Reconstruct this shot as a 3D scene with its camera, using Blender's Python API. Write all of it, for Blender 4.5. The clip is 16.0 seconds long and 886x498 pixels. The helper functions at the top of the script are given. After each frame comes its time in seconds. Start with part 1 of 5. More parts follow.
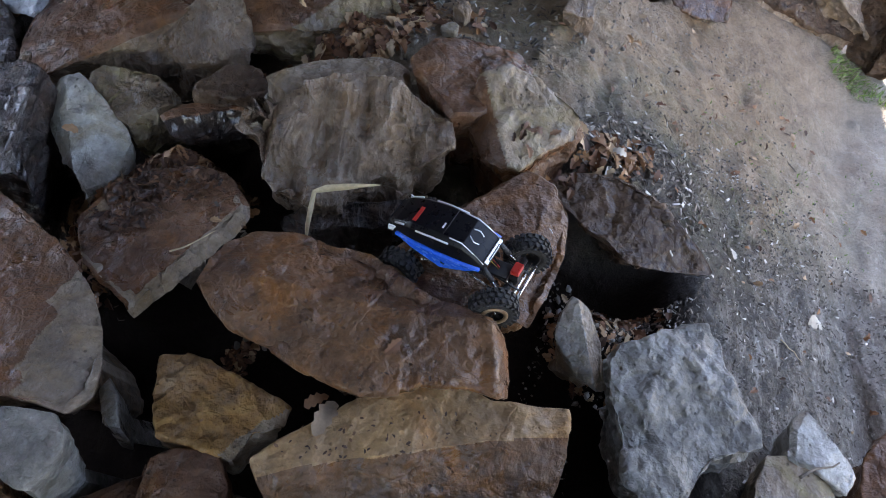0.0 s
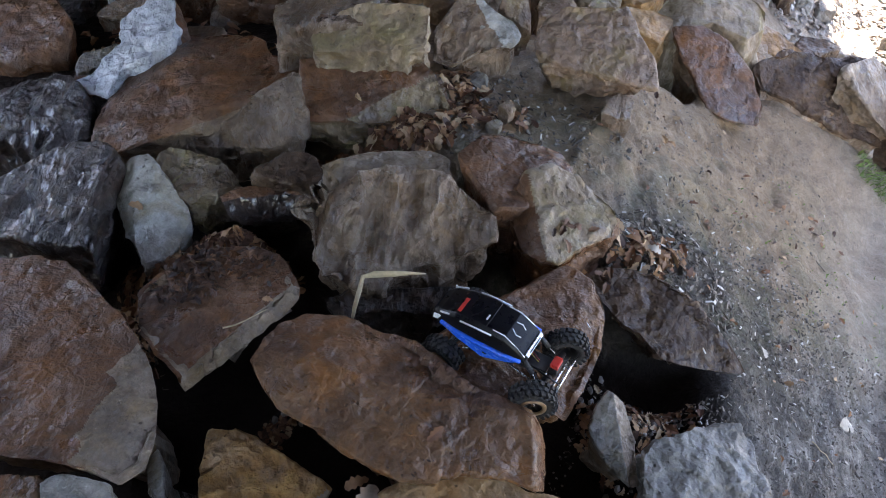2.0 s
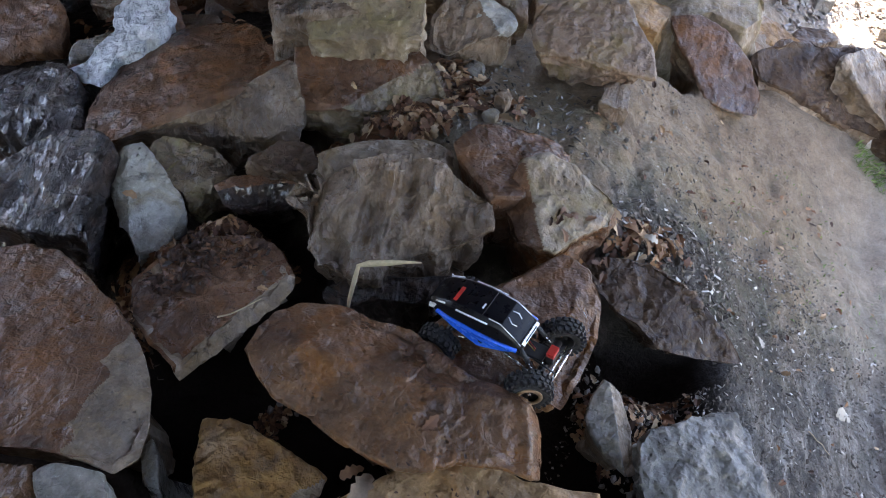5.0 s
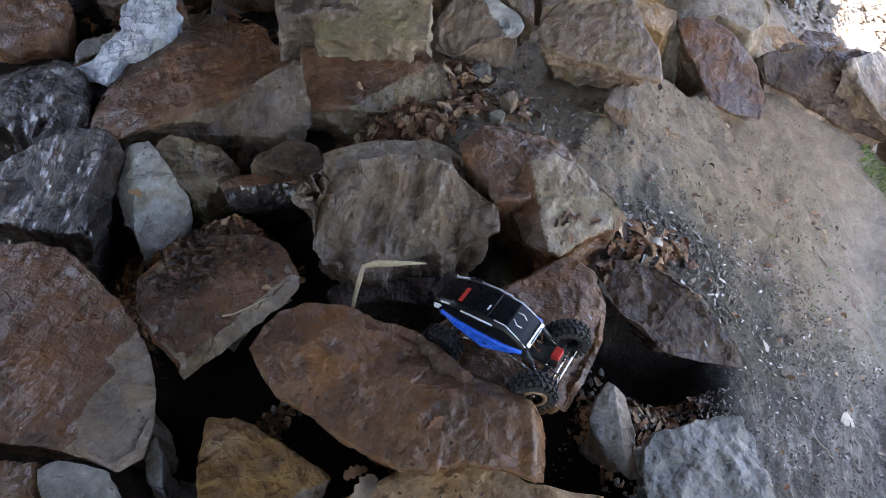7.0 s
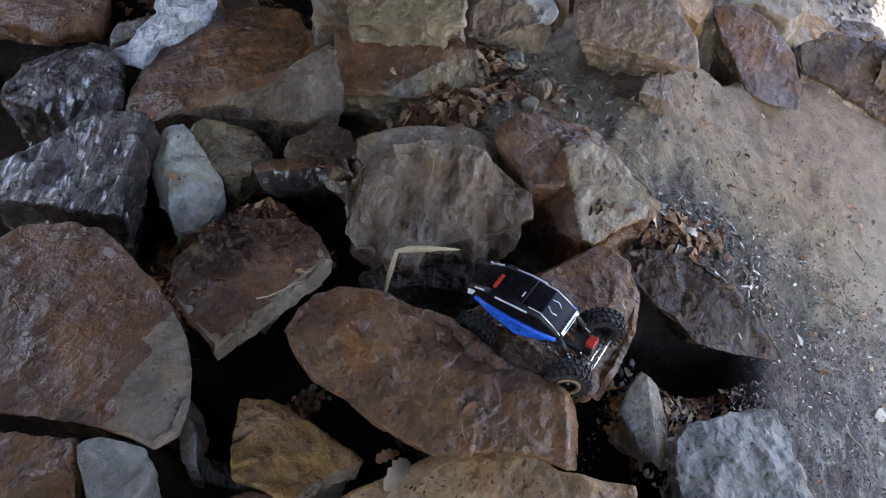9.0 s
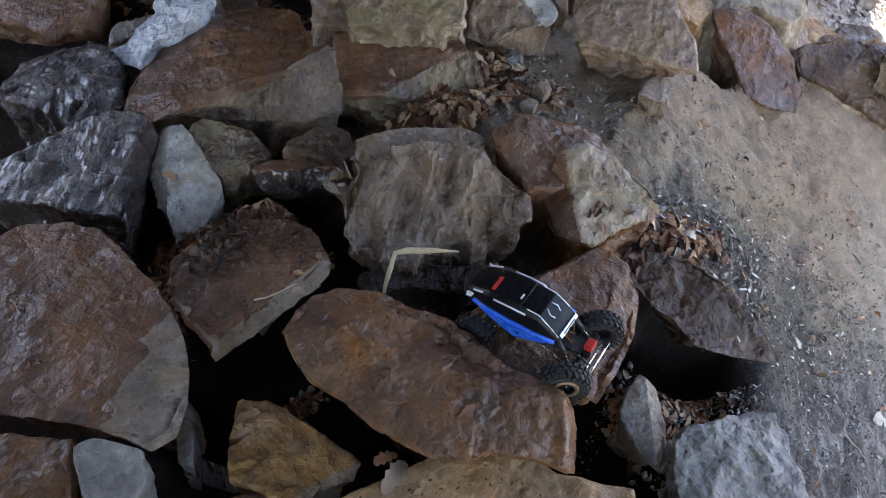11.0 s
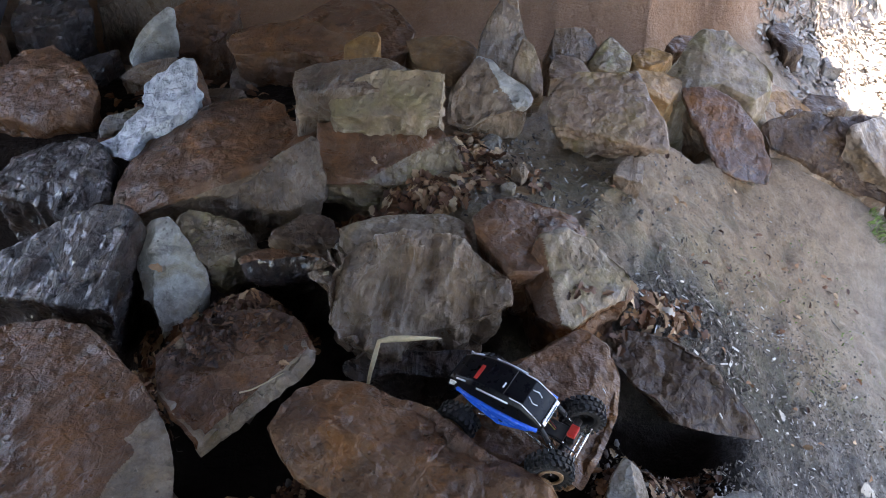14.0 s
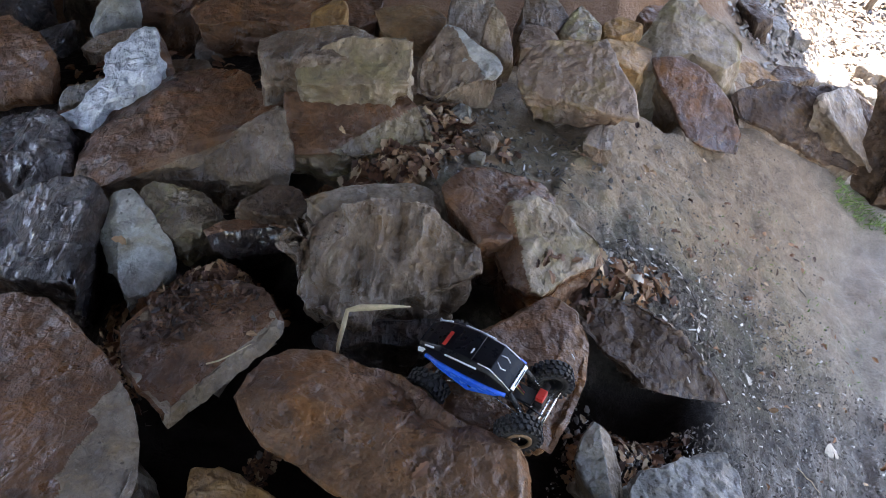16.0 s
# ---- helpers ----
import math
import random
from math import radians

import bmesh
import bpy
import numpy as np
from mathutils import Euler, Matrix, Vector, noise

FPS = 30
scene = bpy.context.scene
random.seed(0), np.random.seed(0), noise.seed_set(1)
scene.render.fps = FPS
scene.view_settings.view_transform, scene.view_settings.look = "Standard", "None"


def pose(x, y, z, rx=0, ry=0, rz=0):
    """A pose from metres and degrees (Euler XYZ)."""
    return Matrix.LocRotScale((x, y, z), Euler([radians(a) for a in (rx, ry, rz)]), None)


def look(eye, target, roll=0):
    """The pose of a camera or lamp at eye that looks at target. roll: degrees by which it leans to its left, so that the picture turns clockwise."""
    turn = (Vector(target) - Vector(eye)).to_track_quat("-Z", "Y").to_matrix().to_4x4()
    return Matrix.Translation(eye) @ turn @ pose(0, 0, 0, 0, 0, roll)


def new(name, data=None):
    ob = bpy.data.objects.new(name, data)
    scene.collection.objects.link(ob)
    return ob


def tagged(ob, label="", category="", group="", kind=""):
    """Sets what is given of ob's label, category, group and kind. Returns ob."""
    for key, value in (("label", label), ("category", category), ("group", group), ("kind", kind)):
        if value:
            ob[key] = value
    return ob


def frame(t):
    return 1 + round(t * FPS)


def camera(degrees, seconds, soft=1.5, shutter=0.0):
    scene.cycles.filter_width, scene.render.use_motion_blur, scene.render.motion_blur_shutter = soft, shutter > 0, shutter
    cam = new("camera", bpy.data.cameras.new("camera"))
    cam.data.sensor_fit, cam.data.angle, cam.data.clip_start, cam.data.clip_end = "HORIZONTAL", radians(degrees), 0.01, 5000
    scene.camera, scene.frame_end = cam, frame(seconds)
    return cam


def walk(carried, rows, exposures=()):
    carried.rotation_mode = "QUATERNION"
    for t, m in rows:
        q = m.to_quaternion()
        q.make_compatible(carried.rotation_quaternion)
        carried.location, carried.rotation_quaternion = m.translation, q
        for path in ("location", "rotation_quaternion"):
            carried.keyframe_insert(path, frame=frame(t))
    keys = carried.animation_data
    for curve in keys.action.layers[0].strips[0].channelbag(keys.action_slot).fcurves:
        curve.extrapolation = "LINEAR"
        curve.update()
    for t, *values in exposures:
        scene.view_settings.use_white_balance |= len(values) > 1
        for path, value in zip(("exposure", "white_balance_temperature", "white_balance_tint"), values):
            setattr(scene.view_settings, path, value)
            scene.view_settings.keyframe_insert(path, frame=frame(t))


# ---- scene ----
cam = camera(65.0, 16.0, soft=0.8)
PATH = [
    (0, (0.166, 0.179, 1.496), (0.176, 1.486, -0.018), 6.1),
    (0.5, (0.14, 0.184, 1.547), (0.101, 1.581, 0.117), 5.4),
    (1, (0.125, 0.164, 1.555), (0.086, 1.573, 0.136), 6.1),
    (1.5, (0.096, 0.156, 1.573), (0.028, 1.586, 0.177), 6.8),
    (2, (0.095, 0.157, 1.586), (0.029, 1.601, 0.203), 6.5),
    (2.5, (0.096, 0.156, 1.588), (0.028, 1.599, 0.204), 6.5),
    (3, (0.098, 0.154, 1.583), (0.026, 1.595, 0.197), 6.4),
    (3.5, (0.106, 0.158, 1.58), (0.046, 1.594, 0.188), 6.4),
    (4, (0.105, 0.157, 1.571), (0.049, 1.588, 0.175), 6.6),
    (6.5, (0.095, 0.159, 1.57), (0.034, 1.59, 0.174), 7.0),
    (7, (0.094, 0.157, 1.569), (0.03, 1.59, 0.174), 7.0),
    (7.5, (0.092, 0.157, 1.57), (0.026, 1.589, 0.175), 7.0),
    (8, (0.062, 0.146, 1.547), (-0.051, 1.542, 0.119), 6.1),
    (8.5, (0.06, 0.147, 1.556), (-0.061, 1.549, 0.135), 6.1),
    (9, (0.057, 0.147, 1.553), (-0.056, 1.553, 0.135), 6.5),
    (11.5, (0.054, 0.151, 1.552), (-0.055, 1.562, 0.138), 6.9),
    (12, (0.053, 0.15, 1.555), (-0.06, 1.562, 0.143), 6.8),
    (12.5, (0.053, 0.148, 1.552), (-0.063, 1.557, 0.138), 6.6),
    (13, (0.081, 0.158, 1.562), (0.006, 1.582, 0.159), 6.4),
    (13.5, (0.073, 0.166, 1.591), (-0.018, 1.623, 0.224), 6.1),
    (14, (0.069, 0.18, 1.643), (-0.04, 1.701, 0.349), 5.6),
    (14.5, (0.075, 0.168, 1.634), (-0.037, 1.686, 0.337), 5.7),
    (15, (0.117, 0.17, 1.601), (0.116, 1.654, 0.261), 6.8),
    (15.5, (0.104, 0.171, 1.612), (0.077, 1.661, 0.277), 6.7),
    (16, (0.1, 0.17, 1.611), (0.061, 1.662, 0.28), 6.7),
]
walk(cam, [(t, look(eye, target, roll)) for t, eye, target, roll in PATH],
     exposures=[(0.0, 3.37, 7350, 19), (16.0, 3.37, 7350, 19)])
# ---- daylight: open sky round an unseen low bridge deck, sun outside ----
world = bpy.data.worlds.new("sky")
scene.world = world
world.use_nodes = True
sky = world.node_tree.nodes.new("ShaderNodeTexSky")
sky.sky_type = "NISHITA"
sky.sun_disc = False
sky.sun_elevation = radians(64)
sky.sun_rotation = radians(-35)
world.node_tree.links.new(sky.outputs[0], world.node_tree.nodes["Background"].inputs[0])
world.node_tree.nodes["Background"].inputs[1].default_value = 0.13
sun = new("sun", bpy.data.lights.new("sun", "SUN"))
sun.data.energy, sun.data.angle, sun.data.color = 5.0, radians(0.6), (1.0, 0.95, 0.86)
sun.matrix_world = look((-2.2, 3.2, 8.0), (0, 0, 0))

# ---- materials ----
def nodes_of(name):
    m = bpy.data.materials.new(name)
    m.use_nodes = True
    t = m.node_tree
    return m, t, t.nodes["Principled BSDF"]


def add(t, kind, **values):
    n = t.nodes.new(kind)
    for key, value in values.items():
        n.inputs[key].default_value = value
    return n


def ramp(t, source, stops):
    n = t.nodes.new("ShaderNodeValToRGB")
    while len(n.color_ramp.elements) < len(stops):
        n.color_ramp.elements.new(0.5)
    for e, (at, c) in zip(n.color_ramp.elements, stops):
        e.position = at
        e.color = (c, c, c, 1) if isinstance(c, (int, float)) else (*c, 1)
    t.links.new(source, n.inputs[0])
    return n.outputs[0]


def mixed(t, factor, a, b, blend="MIX"):
    n = t.nodes.new("ShaderNodeMix")
    n.data_type, n.blend_type = "RGBA", blend
    for i, v in ((0, factor), (6, a), (7, b)):
        if isinstance(v, (int, float)):
            n.inputs[i].default_value = v
        elif isinstance(v, tuple):
            n.inputs[i].default_value = (*v, 1)
        else:
            t.links.new(v, n.inputs[i])
    return n.outputs[2]


def noise_out(t, at, scale, detail=6.0, rough=0.6, distort=0.0):
    n = add(t, "ShaderNodeTexNoise", Scale=scale, Detail=detail, Roughness=rough, Distortion=distort)
    t.links.new(at, n.inputs["Vector"])
    return n.outputs[0]


def math_out(t, op, a, b=0.0, c=0.0):
    n = t.nodes.new("ShaderNodeMath")
    n.operation = op
    for i, v in enumerate((a, b, c)):
        if isinstance(v, (int, float)):
            n.inputs[i].default_value = v
        else:
            t.links.new(v, n.inputs[i])
    return n.outputs[0]


def cells(t, at, scale, warp, feature="F1"):
    """Warped cells, for chipped and pitted stone."""
    nz = add(t, "ShaderNodeTexNoise", Scale=scale * 1.4, Detail=4.0)
    t.links.new(at, nz.inputs["Vector"])
    bent = t.nodes.new("ShaderNodeVectorMath")
    bent.operation = "MULTIPLY_ADD"
    t.links.new(nz.outputs["Color"], bent.inputs[0])
    bent.inputs[1].default_value = (warp, warp, warp)
    t.links.new(at, bent.inputs[2])
    v = t.nodes.new("ShaderNodeTexVoronoi")
    v.feature = feature
    v.inputs["Scale"].default_value = scale
    t.links.new(bent.outputs[0], v.inputs["Vector"])
    return v.outputs["Distance"]


def stone_material(name, main, dark, worn, rough=0.36, gloss=0.42, stain=None, stain_cut=0.6, chip=0.5, streak=0.0, relief=1.0, mottle=0.5, veil=0.2, film=0.3, way=(0.3, 0.4, 0.6)):
    """Broken sandstone. main, dark: the two tones of its weathered skin; worn: edges and scuffs; stain: iron or lichen;
    chip: fresh conchoidal fracture; streak: fluting along one way; veil: thin pale dust."""
    m, t, b = nodes_of(name)
    tc = t.nodes.new("ShaderNodeTexCoord")
    info = t.nodes.new("ShaderNodeObjectInfo")
    comb = t.nodes.new("ShaderNodeCombineXYZ")
    for i in range(3):
        t.links.new(info.outputs["Random"], comb.inputs[i])
    shift = t.nodes.new("ShaderNodeVectorMath")
    shift.operation = "MULTIPLY_ADD"
    t.links.new(comb.outputs[0], shift.inputs[0])
    shift.inputs[1].default_value = (37, 53, 71)
    t.links.new(tc.outputs["Object"], shift.inputs[2])
    at = shift.outputs[0]
    turn = t.nodes.new("ShaderNodeMapping")
    turn.inputs["Rotation"].default_value = way
    turn.inputs["Scale"].default_value = (1.0, 0.28, 0.6)
    t.links.new(at, turn.inputs["Vector"])
    along = turn.outputs[0]
    big = noise_out(t, at, 3.6, 5, 0.55, 0.6)
    mid = noise_out(t, at, 13, 6, 0.58, 0.1)
    small = noise_out(t, at, 48, 5, 0.6, 0.3)
    fine = noise_out(t, at, 170, 3, 0.6)
    flute = noise_out(t, along, 16, 7, 0.62, 0.9)
    # colour
    col = mixed(t, ramp(t, big, [(0.34, 0.0), (0.64, 1.0)]), main, dark)
    col = mixed(t, ramp(t, mid, [(0.4, mottle), (0.56, 0.0)]), col, tuple(c * 0.55 for c in dark))
    col = mixed(t, ramp(t, mid, [(0.55, 0.0), (0.7, veil)]), col, worn)
    if stain:
        st = noise_out(t, at, 5.5, 7, 0.66, 1.0)
        col = mixed(t, ramp(t, st, [(stain_cut - 0.1, 0.0), (stain_cut + 0.07, 0.85)]), col, stain)
    if streak:
        col = mixed(t, ramp(t, flute, [(0.36, 0.7 * min(streak, 1.0)), (0.47, 0.0)]), col, tuple(c * 0.5 for c in dark))
        col = mixed(t, ramp(t, flute, [(0.55, 0.0), (0.68, 0.5 * min(streak, 1.0))]), col, worn)
    col = mixed(t, 0.4, col, ramp(t, small, [(0.3, 0.45), (0.62, 1.12)]), "MULTIPLY")
    col = mixed(t, 0.2, col, ramp(t, fine, [(0.3, 0.4), (0.65, 1.1)]), "MULTIPLY")
    col = mixed(t, ramp(t, small, [(0.66, 0.0), (0.74, 0.55)]), col, worn)
    pits = cells(t, at, 46, 0.012)
    patchy = ramp(t, noise_out(t, at, 9, 3, 0.5), [(0.5, 0.0), (0.62, 1.0)])
    hole = math_out(t, "MULTIPLY", ramp(t, pits, [(0.1, 1.0), (0.22, 0.0)]), patchy)
    col = mixed(t, math_out(t, "MULTIPLY", hole, 0.75), col, tuple(c * 0.35 for c in dark))
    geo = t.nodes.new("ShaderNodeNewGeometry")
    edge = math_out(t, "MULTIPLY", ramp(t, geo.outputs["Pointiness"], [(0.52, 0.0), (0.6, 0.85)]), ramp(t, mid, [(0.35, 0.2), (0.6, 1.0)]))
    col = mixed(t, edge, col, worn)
    vary = t.nodes.new("ShaderNodeHueSaturation")
    val = add(t, "ShaderNodeMapRange")
    val.inputs[3].default_value, val.inputs[4].default_value = 0.88, 1.16
    t.links.new(info.outputs["Random"], val.inputs[0])
    t.links.new(val.outputs[0], vary.inputs["Value"])
    t.links.new(col, vary.inputs["Color"])
    t.links.new(vary.outputs[0], b.inputs["Base Color"])
    # damp skin: gloss in patches
    damp = noise_out(t, at, 7.5, 6, 0.66, 0.7)
    t.links.new(ramp(t, damp, [(0.4, min(rough + 0.18, 1)), (0.52, rough), (0.62, max(rough - 0.2, 0.12))]), b.inputs["Roughness"])
    t.links.new(ramp(t, damp, [(0.4, gloss * 0.5), (0.6, gloss * 1.2)]), b.inputs["Specular IOR Level"])
    # a film of water in broken patches
    b.inputs["Coat Roughness"].default_value = 0.14
    t.links.new(ramp(t, noise_out(t, along, 44, 4, 0.6, 0.3), [(0.52, 0.0), (0.6, film)]), b.inputs["Coat Weight"])
    # relief, in metres: swells, scars, chips, grain, cracks
    scar = cells(t, at, 11, 0.10)
    nick = cells(t, at, 34, 0.03)
    crack = ramp(t, cells(t, at, 5.0, 0.2, "DISTANCE_TO_EDGE"), [(0.0, 0.0), (0.022, 1.0)])
    hgt = math_out(t, "MULTIPLY", mid, 0.019 * relief)
    hgt = math_out(t, "MULTIPLY_ADD", small, 0.0045 * relief, hgt)
    hgt = math_out(t, "MULTIPLY_ADD", fine, 0.0005, hgt)
    hgt = math_out(t, "MULTIPLY_ADD", scar, 0.02 * chip, hgt)
    hgt = math_out(t, "MULTIPLY_ADD", nick, 0.005 * chip, hgt)
    hgt = math_out(t, "MULTIPLY_ADD", crack, 0.0012, hgt)
    hgt = math_out(t, "MULTIPLY_ADD", hole, -0.004, hgt)
    if streak:
        hgt = math_out(t, "MULTIPLY_ADD", flute, 0.03 * streak, hgt)
    bp = add(t, "ShaderNodeBump", Strength=1.0, Distance=1.25)
    t.links.new(hgt, bp.inputs["Height"])
    t.links.new(bp.outputs[0], b.inputs["Normal"])
    return m


def plain(name, colour, rough=0.5, metal=0.0, vary=0.15, scale=60, bump=0.1, gloss=0.5):
    m, t, b = nodes_of(name)
    tc = t.nodes.new("ShaderNodeTexCoord")
    n = noise_out(t, tc.outputs["Object"], scale, 5, 0.6)
    c2 = tuple(c * (1 - vary) for c in colour)
    t.links.new(mixed(t, ramp(t, n, [(0.35, 0.0), (0.7, 1.0)]), colour, c2), b.inputs["Base Color"])
    t.links.new(ramp(t, n, [(0.3, max(0.03, rough - 0.1)), (0.7, min(1, rough + 0.1))]), b.inputs["Roughness"])
    b.inputs["Metallic"].default_value = metal
    b.inputs["Specular IOR Level"].default_value = gloss
    bp = add(t, "ShaderNodeBump", Strength=bump, Distance=0.005)
    t.links.new(n, bp.inputs["Height"])
    t.links.new(bp.outputs[0], b.inputs["Normal"])
    return m


def litter_material(name, stops, rough=0.75):
    """Leaves, chips and blades: every piece its own tone."""
    m, t, b = nodes_of(name)
    g = t.nodes.new("ShaderNodeNewGeometry")
    tc = t.nodes.new("ShaderNodeTexCoord")
    n = noise_out(t, tc.outputs["Object"], 90, 4, 0.6)
    c = ramp(t, g.outputs["Random Per Island"], stops)
    c = mixed(t, 0.5, c, ramp(t, n, [(0.3, 0.5), (0.7, 1.0)]), "MULTIPLY")
    t.links.new(c, b.inputs["Base Color"])
    b.inputs["Roughness"].default_value = rough
    b.inputs["Specular IOR Level"].default_value = 0.3
    return m


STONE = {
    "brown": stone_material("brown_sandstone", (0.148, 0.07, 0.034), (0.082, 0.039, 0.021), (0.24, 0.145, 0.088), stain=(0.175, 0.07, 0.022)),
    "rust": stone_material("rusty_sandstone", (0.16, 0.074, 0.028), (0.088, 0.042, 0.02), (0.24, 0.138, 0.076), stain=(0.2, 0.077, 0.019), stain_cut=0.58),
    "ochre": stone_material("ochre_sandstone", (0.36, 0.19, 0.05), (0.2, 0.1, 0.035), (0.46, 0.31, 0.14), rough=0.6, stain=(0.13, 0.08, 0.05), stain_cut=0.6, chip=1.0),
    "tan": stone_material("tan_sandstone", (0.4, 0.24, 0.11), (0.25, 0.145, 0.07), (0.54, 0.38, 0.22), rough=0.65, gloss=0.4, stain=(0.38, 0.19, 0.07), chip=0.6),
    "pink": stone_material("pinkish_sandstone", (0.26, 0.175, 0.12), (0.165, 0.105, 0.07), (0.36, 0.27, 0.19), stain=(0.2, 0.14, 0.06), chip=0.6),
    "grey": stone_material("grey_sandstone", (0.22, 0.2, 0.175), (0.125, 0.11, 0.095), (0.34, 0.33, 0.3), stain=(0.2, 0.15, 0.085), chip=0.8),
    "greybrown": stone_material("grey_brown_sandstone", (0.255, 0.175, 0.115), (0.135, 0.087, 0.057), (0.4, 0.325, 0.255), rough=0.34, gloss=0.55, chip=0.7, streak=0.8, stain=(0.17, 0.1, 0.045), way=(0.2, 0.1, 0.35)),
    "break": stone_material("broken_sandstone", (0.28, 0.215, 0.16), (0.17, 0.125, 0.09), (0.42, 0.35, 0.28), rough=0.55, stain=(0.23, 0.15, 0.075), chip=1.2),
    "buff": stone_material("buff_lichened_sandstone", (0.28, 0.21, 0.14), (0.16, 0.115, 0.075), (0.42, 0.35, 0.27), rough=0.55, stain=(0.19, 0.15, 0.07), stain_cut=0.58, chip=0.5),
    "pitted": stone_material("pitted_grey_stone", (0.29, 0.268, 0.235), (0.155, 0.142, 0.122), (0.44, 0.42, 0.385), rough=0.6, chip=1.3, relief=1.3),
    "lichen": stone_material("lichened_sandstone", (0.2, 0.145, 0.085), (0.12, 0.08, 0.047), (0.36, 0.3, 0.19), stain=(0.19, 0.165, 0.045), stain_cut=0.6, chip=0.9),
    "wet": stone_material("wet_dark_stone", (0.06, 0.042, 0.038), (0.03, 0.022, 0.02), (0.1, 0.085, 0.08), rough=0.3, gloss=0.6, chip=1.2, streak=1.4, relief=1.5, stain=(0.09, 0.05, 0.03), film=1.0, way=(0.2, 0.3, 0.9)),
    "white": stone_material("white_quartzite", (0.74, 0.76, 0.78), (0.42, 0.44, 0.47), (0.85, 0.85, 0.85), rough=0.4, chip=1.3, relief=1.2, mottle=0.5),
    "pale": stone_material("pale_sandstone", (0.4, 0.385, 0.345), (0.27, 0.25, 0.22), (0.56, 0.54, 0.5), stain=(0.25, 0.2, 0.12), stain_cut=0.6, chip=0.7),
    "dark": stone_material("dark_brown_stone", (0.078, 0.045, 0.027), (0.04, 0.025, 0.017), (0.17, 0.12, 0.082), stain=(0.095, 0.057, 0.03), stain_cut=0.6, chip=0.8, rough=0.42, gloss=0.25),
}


def earth_material():
    m, t, b = nodes_of("trodden_earth")
    tc = t.nodes.new("ShaderNodeTexCoord")
    at = tc.outputs["Object"]
    big = noise_out(t, at, 1.3, 5, 0.6, 0.3)
    mid = noise_out(t, at, 11, 8, 0.7, 0.3)
    fine = noise_out(t, at, 95, 6, 0.75)
    sep = t.nodes.new("ShaderNodeSeparateXYZ")
    t.links.new(at, sep.inputs[0])
    # grey silt low on the slope, buff clay higher up, orange clay on the bank
    band = add(t, "ShaderNodeMath")
    band.operation = "MULTIPLY_ADD"
    t.links.new(sep.outputs[1], band.inputs[0])
    band.inputs[1].default_value = 0.5
    off = add(t, "ShaderNodeMath")
    off.operation = "MULTIPLY_ADD"
    t.links.new(big, off.inputs[0])
    off.inputs[1].default_value = 0.7
    off.inputs[2].default_value = -1.15
    t.links.new(off.outputs[0], band.inputs[2])
    clay = ramp(t, band.outputs[0], [(0.0, 0.0), (0.32, 1.0)])
    soil = mixed(t, ramp(t, mid, [(0.36, 0.0), (0.66, 1.0)]), (0.3, 0.268, 0.232), (0.12, 0.102, 0.084))
    patch = noise_out(t, at, 5.5, 6, 0.65, 0.4)
    soil = mixed(t, ramp(t, patch, [(0.44, 0.0), (0.6, 0.8)]), soil, (0.085, 0.07, 0.056))
    crumb = noise_out(t, at, 38, 5, 0.7, 0.2)
    soil = mixed(t, ramp(t, crumb, [(0.38, 0.85), (0.49, 0.0)]), soil, (0.045, 0.037, 0.031))
    soil = mixed(t, ramp(t, crumb, [(0.62, 0.0), (0.72, 0.55)]), soil, (0.36, 0.33, 0.3))
    flow = t.nodes.new("ShaderNodeMapping")
    flow.inputs["Rotation"].default_value = (0, 0, 0.9)
    flow.inputs["Scale"].default_value = (1.0, 0.22, 1.0)
    t.links.new(at, flow.inputs["Vector"])
    rill = noise_out(t, flow.outputs[0], 30, 6, 0.7, 0.4)
    soil = mixed(t, ramp(t, rill, [(0.38, 0.9), (0.48, 0.0)]), soil, (0.05, 0.042, 0.035))
    soil = mixed(t, ramp(t, rill, [(0.54, 0.0), (0.64, 0.85)]), soil, (0.5, 0.46, 0.41))
    buff = mixed(t, ramp(t, mid, [(0.35, 0.0), (0.7, 1.0)]), (0.48, 0.33, 0.2), (0.26, 0.17, 0.1))
    buff = mixed(t, ramp(t, patch, [(0.5, 0.0), (0.66, 0.75)]), buff, (0.14, 0.09, 0.05))
    buff = mixed(t, ramp(t, rill, [(0.34, 0.55), (0.46, 0.0)]), buff, (0.15, 0.1, 0.06))
    buff = mixed(t, ramp(t, crumb, [(0.32, 0.7), (0.42, 0.0)]), buff, (0.09, 0.06, 0.04))
    col = mixed(t, clay, soil, buff)
    # earth darker in a ragged patch round the wedge boulder
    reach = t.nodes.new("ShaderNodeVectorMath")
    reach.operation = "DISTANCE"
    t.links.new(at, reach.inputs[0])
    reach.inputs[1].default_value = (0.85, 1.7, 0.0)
    dark_patch = math_out(t, "MULTIPLY_ADD", patch, -0.5, reach.outputs["Value"])
    col = mixed(t, ramp(t, dark_patch, [(0.03, 0.85), (0.22, 0.0)]), col, mixed(t, crumb, (0.03, 0.024, 0.02), (0.1, 0.085, 0.07)))
    rim = ramp(t, band.outputs[0], [(0.0, 0.0), (0.14, 0.3), (0.32, 0.3), (0.5, 0.0)])
    green = noise_out(t, at, 4.6, 7, 0.7, 0.6)
    col = mixed(t, mixed(t, 1.0, rim, ramp(t, green, [(0.42, 0.0), (0.56, 1.0)]), "MULTIPLY"), col, (0.13, 0.14, 0.05))
    far = add(t, "ShaderNodeMapRange")
    far.inputs[1].default_value, far.inputs[2].default_value = 2.55, 2.85
    lead = add(t, "ShaderNodeMath")
